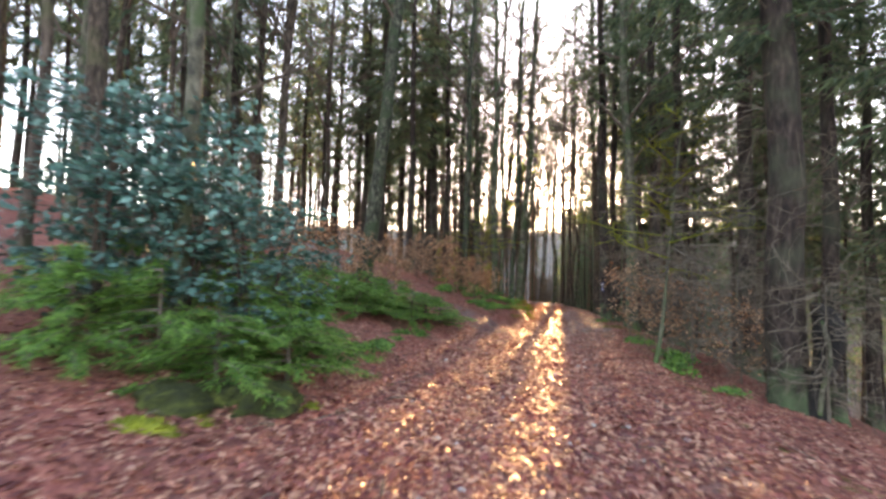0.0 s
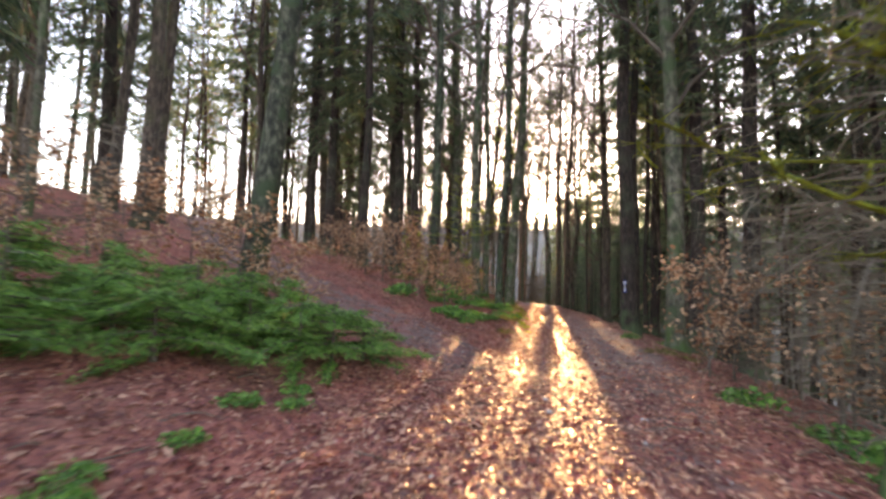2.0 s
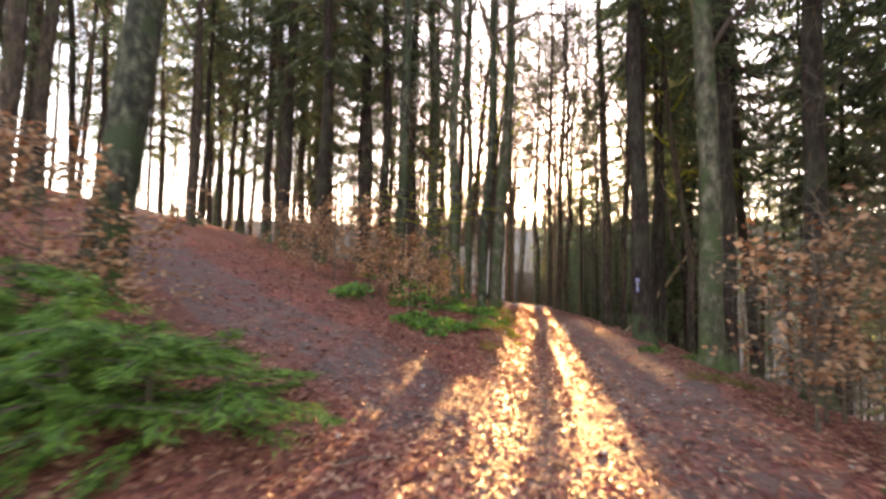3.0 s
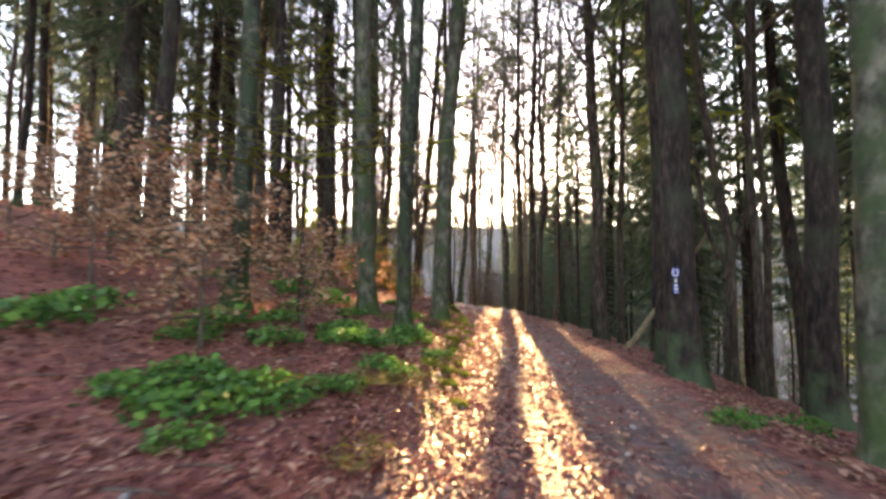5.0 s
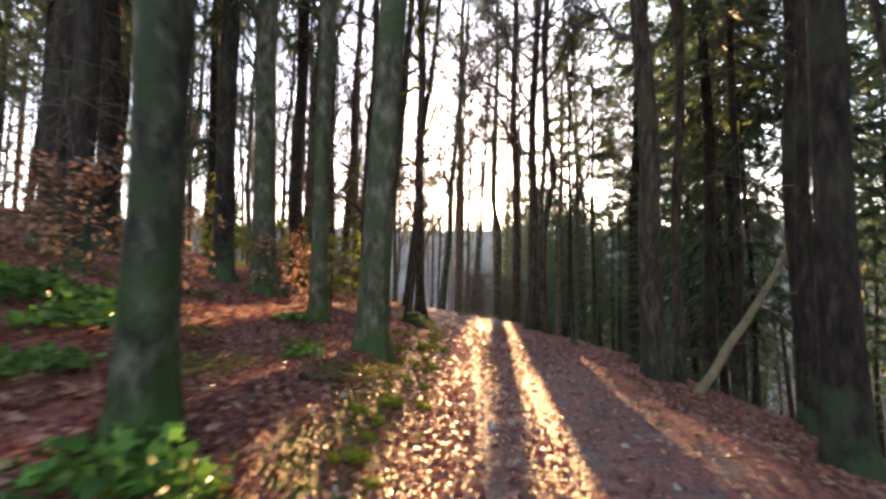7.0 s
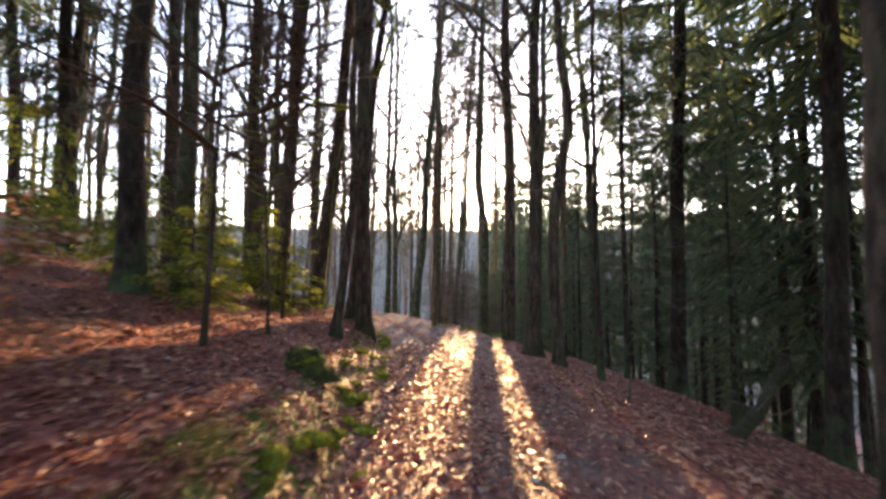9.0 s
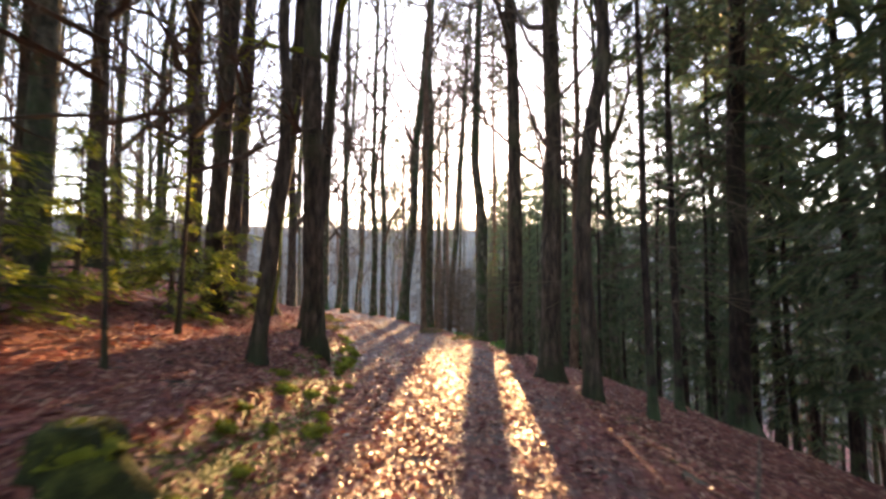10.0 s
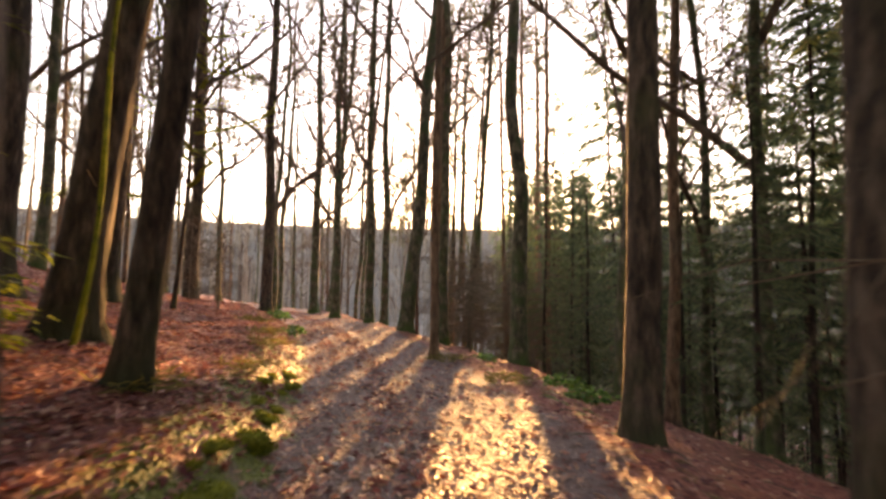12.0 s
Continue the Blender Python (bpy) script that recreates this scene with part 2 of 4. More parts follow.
# ---- the ground ----
def smooth(a, b, v):
    f = np.clip((v - a) / (b - a), 0, 1)
    return f * f * (3 - 2 * f)
def road_x(y):
    """The road's middle, by the distance walked north."""
    return np.interp(y, (-8, 0, 5, 9, 13, 18, 23, 27, 31, 34, 38, 42, 45, 53, 60, 90),
                     (-.8, .1, .8, 1.5, 2.7, 3.7, 4.4, 5.0, 5.4, 5.5, 5.1, 4.4, 3.7, 1.2, -2.5, -20))
def height(x, y):
    """The ground: a level road, a bank that climbs on one side and a slope that falls on the other, a valley and a far ridge."""
    s = x - road_x(y)
    edge = np.interp(y, (12, 18, 26, 36, 50, 70), (1.9, .85, .7, .75, 1.0, 1.4))
    step = np.interp(y, (8, 14, 20, 36, 50), (.06, .12, .36, .36, .2))
    k = np.interp(y, (-5, 8, 14, 20, 40, 60, 90), (.26, .25, .25, .25, .24, .1, -.05))
    d = -edge - s
    z = step * smooth(0, .6, d) + k * np.clip(d - .3, 0, 14) + .45 * k * np.clip(d - 14.3, 0, 16)
    d = s - 1.55
    z = z - .1 * smooth(0, .8, d) - .25 * np.clip(d - .4, 0, 60) - .16 * np.clip(d - 2.5, 0, 60)
    z = np.maximum(z, -15 + .15 * z)
    r = np.hypot(x - 5, y - 20)
    far = -16 + 63 * smooth(150, 420, r)
    return z + (far - z) * smooth(80, 150, r)



def trail_gap(x, y):
    """Distance to the middle of the side trail that climbs the bank."""
    line = np.array(((1.9, 12.6), (1.1, 13.6), (.1, 14.3), (-1.2, 15.1), (-2.5, 15.9), (-3.8, 17.1), (-5.0, 18.9), (-6.3, 21.5), (-9.0, 26.0), (-14.0, 33.0)))
    best = np.full(np.shape(x), 1e9)
    for p, q in zip(line[:-1], line[1:]):
        e = q - p
        f = np.clip(((x - p[0]) * e[0] + (y - p[1]) * e[1]) / (e @ e), 0, 1)
        best = np.minimum(best, np.hypot(x - p[0] - f * e[0], y - p[1] - f * e[1]))
    return best


def zones(x, y):
    """Where the road's bare mud, the mossy verge and the far slopes are."""
    s = x - road_x(y)
    trail = smooth(1.45, .7, trail_gap(x, y))
    road = smooth(1.75, 1.15, np.abs(s - .15)) * np.interp(y, (0, 8, 14, 24, 30, 35, 44), (.36, .42, .62, .5, .5, .72, .9))
    moss = smooth(.5, .15, np.abs(s + 1.05)) * smooth(16, 19, y) * smooth(50, 42, y) * .62
    moss = moss + smooth(.6, .2, np.abs(s - 2.1)) * .38
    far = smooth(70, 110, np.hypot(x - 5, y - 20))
    return np.maximum(road, trail * .56), moss * (1 - trail), far


def spaced(lo, hi, fine_lo, fine_hi, step, grow=1.13):
    out = list(np.arange(fine_lo, fine_hi, step))
    g, v = step, out[-1]
    while v < hi:
        g *= grow
        v += g
        out.append(v)
    g, v = step, out[0]
    while v > lo:
        g *= grow
        v -= g
        out.insert(0, v)
    return np.array(out)


def relief(x, y):
    """Small lumps, flattened on the road, with shallow wheel tracks."""
    s = x - road_x(y)
    road = smooth(1.6, 1.0, np.abs(s))
    lump = .05 * np.sin(x * 1.7 + 1.3 * np.sin(y * .9)) * np.sin(y * 1.4 + .7 * np.sin(x * 1.1)) + .02 * np.sin(x * 5.1 + y * 3.3) * np.sin(y * 4.7 - x * 2.2)
    rut = -.035 * (np.exp(-((s - .75) / .22) ** 2) + np.exp(-((s + .7) / .22) ** 2))
    return lump * (1 - .8 * road) + rut * road + .02 * road * np.exp(-(s / .3) ** 2)


def surface(x, y):
    return float(height(x, y) + relief(x, y))


GX, GY = spaced(-1500, 1500, -5, 12, .13), spaced(-1500, 1500, -2, 46, .17)
gx, gy = np.meshgrid(GX, GY)
gz = height(gx, gy) + relief(gx, gy) * smooth(120, 60, np.hypot(gx, gy - 20))
gme = bpy.data.meshes.new("ground")
w_, h_ = len(GX), len(GY)
idx = (np.arange(h_ - 1)[:, None] * w_ + np.arange(w_ - 1)[None]).ravel()
quads = np.stack([idx, idx + 1, idx + w_ + 1, idx + w_], 1)
gme.from_pydata(np.stack([gx, gy, gz], -1).reshape(-1, 3), [], quads)
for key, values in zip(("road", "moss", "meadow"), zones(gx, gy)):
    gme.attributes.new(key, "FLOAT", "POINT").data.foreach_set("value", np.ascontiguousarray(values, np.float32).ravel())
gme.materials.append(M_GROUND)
gme.shade_smooth()
tagged(new("ground", gme), "forest floor with a muddy leaf-strewn track between bank and slope", "ground", kind="structure")


# ---- trees ----
def trunk_shape(rng, tall, r, lean=(0, 0), bend=.05, kinks=(), sides=14, top=.3, flare=.35, step=.65):
    """A tapered trunk with root flare, slight bends and an uneven skin. kinks: (height, sideways shift) pairs."""
    z = np.concatenate([[-.35, -.1, 0, .08, .18, .32, .55, .85], np.arange(1.3, tall, step), [tall]])
    ph = rng.uniform(0, 6.3, 4)
    off = bend * np.stack([np.sin(z * .55 + ph[0]) + .5 * np.sin(z * 1.3 + ph[1]), np.sin(z * .5 + ph[2]) + .5 * np.sin(z * 1.2 + ph[3])], 1) * np.clip(z / 3, 0, 1)[:, None]
    x, y = off[:, 0] + lean[0] * z, off[:, 1] + lean[1] * z
    if kinks:
        hs = [-1, 0] + [k[0] for k in kinks] + [tall + 1]
        ks = [0, 0] + [k[1] for k in kinks] + [kinks[-1][1]]
        x = x + np.interp(z, hs, ks)
    rad = r * (1 - (1 - top) * np.clip(z, 0, None) / tall) * (1 + flare * np.exp(-np.clip(z, -.1, None) / .28))
    a = np.arange(sides) * 2 * np.pi / sides
    n = rng.integers(4, 7)
    root = 1 + .22 * np.exp(-np.clip(z, 0, None) / .2)[:, None] * np.cos(n * a + ph[0])[None]
    skin = 1 + .035 * rng.normal(size=(len(z), sides)) + .05 * np.sin(2 * a + ph[1])[None]
    sh = Shape()
    pts = np.stack([x, y, z], 1)
    sh.tube(pts, rad, sides, lobes=root * skin)
    return sh, pts


def limb(sh, rng, start, way, length, r, depth, kids=5, sides=5, lift=.25, tips=None):
    m = 5 if depth else 3
    pts, d = [np.array(start, float)], np.array(way, float)
    for _ in range(m - 1):
        d = d + rng.normal(size=3) * .22 + np.array((0, 0, lift * .35))
        d /= np.linalg.norm(d)
        pts.append(pts[-1] + d * length / (m - 1))
    sh.tube(pts, np.linspace(r, r * .35, m), sides, cap=False)
    if tips is not None and depth <= 1:
        tips.extend(pts[1:])
    if depth:
        for i in range(kids):
            f = rng.uniform(.25, 1)
            k = min(int(f * (m - 1)), m - 2)
            p = pts[k] + (pts[k + 1] - pts[k]) * (f * (m - 1) - k)
            side = np.cross(d, rng.normal(size=3))
            nd = d * .5 + side / (np.linalg.norm(side) + 1e-6) * .8
            limb(sh, rng, p, nd / np.linalg.norm(nd), length * rng.uniform(.4, .6), r * .45, depth - 1, kids, max(3, sides - 1), lift, tips)


def bare_crown(seed, tall, reach, first=0.0, limbs=15, kids=5):
    """Bare winter limbs round the upper trunk, from its foot at height 0 upwards."""
    rng, sh = np.random.default_rng(seed), Shape()
    for i in range(limbs):
        z = first + (tall - first) * (i + rng.uniform(0, .8)) / (limbs + .5)
        a = i * 2.4 + rng.uniform(-.5, .5)
        ln = reach * (1 - .55 * z / tall) * rng.uniform(.7, 1.2)
        limb(sh, rng, (0, 0, z), (math.cos(a) * .75, math.sin(a) * .75, .65), ln, .055 * (1 - .6 * z / tall), 2, kids, 5)
    return sh.mesh("crown", M_TWIG)


def forked_crown(seed, tall=13):
    """Steep forking limbs that break up into fine winter twigs."""
    rng, sh = np.random.default_rng(seed), Shape()
    for i in range(9):
        z = tall * (i + rng.uniform(0, .8)) / 9.5
        a = i * 2.4 + rng.uniform(-.5, .5)
        limb(sh, rng, (0, 0, z), (math.cos(a) * .8, math.sin(a) * .8, .7), 4.2 * (1 - .5 * z / tall) * rng.uniform(.6, 1.2), .07 * (1 - .6 * z / tall), 3, 4, 5, .12)
    return sh.mesh("crown", M_TWIG)


def spruce_crown(seed, tall, reach, mat, density=1.0, low=.25, spray=(.28, .03)):
    """Whorls of drooping boughs set with needle sprays; branches and needles as two meshes."""
    rng, wood, green = np.random.default_rng(seed), Shape(), Shape()
    z = 0.0
    at, ways = [], []
    while z < tall:
        f = z / tall
        ln0 = reach * (1 - f) ** .8 * (low + (1 - low) * min(1, f / .2)) + .15
        for k in range(6):
            a = rng.uniform(0, 6.3)
            ln = ln0 * rng.uniform(.6, 1.15)
            zs = z + rng.uniform(-.2, .2)
            m = 5 if density > .5 else 3
            t = np.linspace(0, 1, m)
            pts = np.stack([np.cos(a) * ln * t, np.sin(a) * ln * t, zs + ln * (.12 * t - .42 * t ** 2 + .12 * t ** 3)], 1)
            wood.tube(pts, np.linspace(.022, .006, m), 3, cap=False)
            c = int(26 * density * ln) + 5
            q = rng.uniform(.12, 1, c)
            p = np.stack([np.interp(q, t, pts[:, j]) for j in range(3)], 1)
            out = np.array((np.cos(a), np.sin(a), 0))
            side = np.array((-np.sin(a), np.cos(a), 0)) * rng.choice((-1, 1), c)[:, None]
            at.append(p + rng.normal(size=(c, 3)) * .04)
            ways.append(out * rng.uniform(.3, 1, c)[:, None] + side * rng.uniform(.1, 1, c)[:, None] + np.array((0, 0, -1)) * rng.uniform(0, .9, c)[:, None])
        z += max(.35, .045 * tall * rng.uniform(.8, 1.2))
    green.add(*shards(rng, np.concatenate(at), np.concatenate(ways), *spray, .15, True))
    return wood.mesh("crown", M_TWIG, False, green, mat)


def pine_crown(seed, tall, reach):
    rng, wood, green, tips = np.random.default_rng(seed), Shape(), Shape(), []
    for i in range(12):
        z = tall * (.1 + .9 * i / 12)
        a = i * 2.4 + rng.uniform(-.5, .5)
        limb(wood, rng, (0, 0, z), (math.cos(a), math.sin(a), .25), reach * (1 - .5 * i / 12) * rng.uniform(.6, 1.1), .05, 2, 3, 3, .3, tips)
    tips = np.array(tips)
    p = np.repeat(tips, 8, 0) + rng.normal(size=(len(tips) * 8, 3)) * .09
    green.add(*shards(rng, p, rng.normal(size=p.shape) + np.array((0, 0, .5)), .26, .026, 0, True))
    return wood.mesh("crown", M_TWIG, False, green, M_PINE_NEEDLE)


def dead_twigs(seed, lo, hi, count, reach):
    """Thin dead branches along a spruce's lower trunk."""
    rng, sh = np.random.default_rng(seed), Shape()
    for i in range(count):
        a, z = rng.uniform(0, 6.3), rng.uniform(lo, hi)
        limb(sh, rng, (math.cos(a) * .1, math.sin(a) * .1, z), (math.cos(a), math.sin(a), rng.uniform(-.2, .15)), reach * rng.uniform(.4, 1.1), .012, 1, 4, 3, -.15)
    return sh.mesh("dead_branches", M_DEAD)


BARE = [bare_crown(11 + k, 13, 3.6) for k in range(4)]
SLIM = [bare_crown(31 + k, 12, 2.0) for k in range(3)]
SPRUCE = [spruce_crown(51 + k, 17, 3.3, M_NEEDLE, .72, .25, (.42, .027)) for k in range(4)]
PINE = [pine_crown(71 + k, 8, 3.0) for k in range(3)]
LIGHT_BARE = [bare_crown(41 + k, 13, 3.0, 0, 10, 4) for k in range(3)]
LIGHT_SPRUCE = [spruce_crown(61 + k, 17, 3.0, M_NEEDLE, .35, .3, (.56, .045)) for k in range(3)]
FORKED = [forked_crown(81 + k) for k in range(3)]
TWIGS = [dead_twigs(91 + k, 1.3, 8, 44, 1.7) for k in range(3)]
rng_tree = np.random.default_rng(5)
TREES = []

KINDS = {
    "spruce": ("tall spruce with dark scaly trunk and drooping green boughs", M_SPRUCE_BARK, "spruces beside the track", 22),
    "bare": ("bare winter tree with slender grey-green trunk", M_BEECH_BARK, "bare trees beside the track", 20),
    "oak": ("bare dark-barked tree with forking winter limbs", M_OAK_BARK, "bare trees beside the track", 20),
    "pine": ("tall pine with brown trunk and thin high crown", M_PINE_BARK, "pines beyond the bend", 22),
}


def tree(kind, x, y, dia, lean=(0, 0), crown=None, bend=.05, kinks=(), label="", twigs=None, flare=.35, sides=14, tall=None, light=False, wide=1.0, forked=False, skin=None):
    text, bark, group, h = KINDS[kind]
    tall = tall or h * rng_tree.uniform(.9, 1.12)
    ob = thing(kind + "_tree", x, y, label or text, "tree", group)
    sh, pts = trunk_shape(rng_tree, tall, dia / 2, lean, bend, kinks, sides, .25, flare, 1.5 if light else .65)
    part("trunk", sh.mesh("trunk", skin or bark, True), ob)
    turn = rng_tree.uniform(0, 6.3)

    def at(z):
        p = [float(np.interp(z, pts[:, 2], pts[:, j])) for j in range(3)]
        rot = Matrix.Rotation(math.atan(lean[0]), 4, "Y") @ Matrix.Rotation(-math.atan(lean[1]), 4, "X")
        return Matrix.Translation(p) @ rot @ Matrix.Rotation(turn, 4, "Z")

    pick = int(rng_tree.integers(0, 12))
    if kind == "spruce":
        base = crown if crown is not None else rng_tree.uniform(5.5, 8)
        s = (tall + .3 - base) / 17
        m = at(base) @ Matrix.Diagonal((wide * min(1, s * 1.15), wide * min(1, s * 1.15), s, 1))
        part("crown", LIGHT_SPRUCE[pick % 3] if light else SPRUCE[pick % 4], ob, m=m)
        if twigs is None or twigs:
            tagged(part("dead_brushwood", TWIGS[pick % 3], ob, "thin grey dead lower branches", m=at(0)), kind="stuff")
    elif kind == "pine":
        part("crown", PINE[pick % 3], ob, m=at(tall - 8 * 1.25) @ Matrix.Diagonal((1.2, 1.2, 1.25, 1)))
    else:
        base = crown if crown is not None else rng_tree.uniform(3.5, 6.5)
        s = (tall + .4 - base) / 13
        protos = FORKED if forked else LIGHT_BARE if light else SLIM if dia < .24 else BARE
        part("crown", protos[pick % len(protos)], ob, m=at(base) @ Matrix.Diagonal((1, 1, s, 1)))
    TREES.append((x, y))
    return ob


# beside the track, on the falling side
tree("spruce", 5.2, 7.9, .58, (-.02, 0), crown=6, label="stout spruce with mossy furrowed trunk and dead lower branches")
burl = thing("hollow_snag", 5.42, 7.55, "black rotten hollow trunk with a bulging side beside the spruce", "snag")
snag = Shape()
snag.tube([(-.1, 0, -.2), (-.09, 0, .15), (-.05, 0, .5), (.06, 0, .8), (.14, .02, 1.05), (.15, .03, 1.3), (.1, .04, 1.5), (.0, .05, 1.62), (-.08, .06, 1.68)],
          [.2, .15, .12, .15, .2, .21, .17, .1, .04], 12, lobes=1 + .07 * np.random.default_rng(77).normal(size=(9, 12)))
part("trunk", snag.mesh("trunk", M_CHAR, True), burl)
rim = Shape()
rim.tube([(-.13, -.12, .1), (-.1, -.16, .5), (.0, -.19, .85), (-.04, -.2, 1.15), (-.09, -.16, 1.45)], [.035, .03, .03, .035, .02], 7)
part("bark_rim", rim.mesh("bark_rim", M_BEECH_BARK, True), burl, "pale curled rim of living bark")
tree("spruce", 6.9, 9.3, .3)
tree("spruce", 9.6, 10.2, .34, crown=3.5, twigs=False)
tree("spruce", 8.0, 6.9, .3, crown=4)
tree("spruce", 10.8, 13.2, .32, crown=3.5, twigs=False)
tree("spruce", 8.3, 12.6, .3, (-.02, 0))
tree("spruce", 6.85, 11.77, .40, (-.01, 0))
tree("spruce", 7.08, 16.02, .36, (.01, 0))
tree("bare", 5.96, 16.9, .38, (-.02, 0), flare=.5, label="pale green algae-covered trunk at the track's edge")
tree("spruce", 7.75, 19.5, .42, twigs=False, crown=7)
sign_tree = tree("spruce", 5.91, 19.55, .43, (-.02, 0), crown=8, flare=.3, twigs=False, label="large spruce with painted trail marks and a green foot")
tree("spruce", 7.0, 21.99, .335, crown=8, twigs=False)
tree("spruce", 7.9, 23.3, .17, (.01, 0), crown=8, twigs=False)
forked = tree("oak", 8.5, 22.4, .21, (-.08, 0), bend=.1, kinks=((2.5, .25), (4, .05)), label="dark forked trunk leaning over the slope")
fork = Shape()
fork.tube([(-.05, 0, 1.9), (.2, .1, 2.5), (.55, .2, 3.2), (.75, .3, 4.0), (1.25, .4, 5.2)], [.075, .07, .06, .05, .03], 8)
fork.tube([(-.15, 0, 2.3), (-.5, -.1, 3.0), (-.6, -.1, 4.0), (-.95, -.2, 5.2)], [.055, .05, .04, .02], 8)
part("fork", fork.mesh("fork", M_OAK_BARK, True), forked)
tree("oak", 8.4, 21.5, .14)
tree("oak", 9.1, 22.2, .14)
tree("oak", 7.2, 25.3, .33, (-.02, 0))
tree("oak", 8.1, 26.2, .17, (.03, 0))
tree("spruce", 8.6, 24.2, .18, crown=7)
tree("oak", 7.37, 30.97, .185, bend=.1, kinks=((1.5, -.06), (3, .12), (4.2, .3), (5, .05), (8, 0)), label="crooked dark trunk that bends at head height")
tree("oak", 7.33, 32.25, .28, (.027, 0))
tree("oak", 7.40, 34.26, .28, (.005, 0))
tree("bare", 8.35, 41.5, .38, bend=.012, crown=10, kinks=((2.4, .04), (3.8, .08), (4.7, -.03), (5.6, -.17), (6.5, -.17), (8, -.1), (12, .05)), label="bare tree with a kinked grey-green trunk")
tree("spruce", 8.1, 31.0, .10, crown=5, tall=11)
tree("spruce", 9.2, 32.2, .11, crown=5, tall=12)
tree("spruce", 10.67, 32.93, .32, (.04, 0), crown=4, flare=.9)
tree("bare", 9.35, 38.6, .27, (.05, 0))
tree("pine", 10.4, 38.9, .22, (.03, 0))
# on the climbing side
tree("bare", -2.9, 5.2, .17, (.02, 0), crown=5)
tree("oak", -7.7, 10.4, .45, (-.03, 0))
tree("bare", -2.53, 13.94, .46, (.105, 0), skin=M_MOSSY_BARK, crown=7, label="leaning bare tree with grey-green bark on the bank")
tree("oak", -6.2, 16.9, .34, (.046, 0))
tree("oak", -6.6, 18.3, .27, (.012, 0))
tree("oak", -7.7, 18.1, .3, (.05, 0))
tree("oak", -8.8, 16.9, .33)
tree("spruce", -8.9, 19.5, .36, crown=2.5)
tree("bare", .38, 19.62, .26, (.02, 0), skin=M_MOSSY_BARK, label="dark beech trunk green with moss on the bank")
tree("bare", 2.37, 20.4, .215, (.03, 0), flare=.45, skin=M_MOSSY_BARK, crown=6, label="beech with mossy foot on the bank")
tree("bare", 1.8, 21.7, .27, (-.01, 0), crown=7)
tree("bare", 2.39, 25.07, .24, (0, 0), crown=7)
tree("bare", 3.15, 23.8, .34, (.05, 0), crown=7)
tree("spruce", -1.13, 25.43, .44, crown=7)
tree("spruce", -1.4, 27.1, .36, crown=7)
tree("oak", -4.85, 29.03, .38, (-.05, 0))
tree("spruce", -.42, 24.7, .32, crown=6)
tree("spruce", -3.7, 25.0, .38, crown=4.5)
tree("spruce", -4.9, 27.0, .3, crown=4.5)
tree("spruce", -3.0, 28.2, .32, crown=4.5)
tree("spruce", .4, 27.4, .36, crown=5)
tree("spruce", 1.2, 30.0, .34, crown=6)
for x, y in ((-3.4, 30.8), (-5.8, 29.6), (-2.2, 34.2), (-4.6, 33.6), (-7.5, 31.5)):
    tree("spruce", x, y, .3, crown=3, sides=9, twigs=False)
tree("oak", -6.3, 24.1, .26)
tree("bare", 1.29, 26.77, .38, (-.02, 0), flare=.6)
tree("bare", 1.4, 31.3, .28)
tree("oak", -5.0, 32.2, .38)
tree("oak", 3.80, 30.68, .135, (0, 0), bend=.02, kinks=((.3, .03), (1.2, .13), (1.9, .2), (2.3, .28), (2.8, .19), (4.0, .17), (6.0, .3)), flare=.6, label="slim crooked dark tree leaning beside the track")
tree("oak", 4.18, 32.1, .26, (-.01, 0), flare=.35, label="straight dark trunk on the mossy verge")
tree("oak", 3.83, 33.92, .205, (.10, 0), label="dark trunk leaning over the bank")
tree("oak", 2.44, 33.7, .27, (.04, 0))
tree("oak", 3.0, 34.7, .32, (.10, 0), flare=.7, label="stout dark leaning trunk with a mossy foot")
tree("oak", 1.5, 38.0, .36, (.05, 0))
tree("oak", 1.15, 36.5, .36)
tree("oak", -1.4, 38.0, .42, (-.03, 0))
tree("oak", -.97, 34.7, .26)
tree("oak", -2.5, 35.2, .27)
tree("oak", -1.1, 45.6, .42)
tree("oak", 0, 45.2, .33)
# round the bend, against the sky
tree("bare", 3.0, 53.0, .3, (.06, 0), crown=3, forked=True)
tree("bare", 5.35, 50.5, .34, crown=3, forked=True)
tree("bare", 5.92, 43.4, .36, (.085, 0), bend=.06, crown=4.5)
tree("bare", 6.97, 44.0, .27, crown=4.5)
tree("pine", 6.2, 38.6, .14, (.01, 0))
tree("bare", 4.9, 46.2, .26, crown=3.2, forked=True)
tree("bare", 2.4, 52.2, .36, crown=3, forked=True)
tree("bare", 3.6, 49.0, .3, crown=3, forked=True)
tree("oak", 1.2, 48.9, .42, crown=3, forked=True)
tree("pine", 9.93, 49.0, .18, (-.025, 0), bend=.02)
tree("pine", 6.8, 44.5, .24, (.02, 0))
for x, y, dia in ((-1.6, 41.5, .24), (.3, 42.5, .2), (-3.6, 43.5, .28), (-5.4, 40.5, .26), (1.0, 51.0, .22), (-1.8, 50.5, .3), (-4.4, 49.0, .22), (-7.0, 45.0, .3), (-8.5, 40.0, .28), (-9.5, 48.0, .26), (-6.5, 53.0, .24), (.2, 56.0, .26), (-3.0, 57.0, .3), (3.8, 58.0, .24), (10.6, 36.8, .2), (12.2, 40.5, .22)):
    tree("bare", x, y, dia, (.03 * math.sin(x * 7), 0), crown=3.4, bend=.09, forked=True, sides=9, label="slender bare tree with forking limbs and fine twigs")


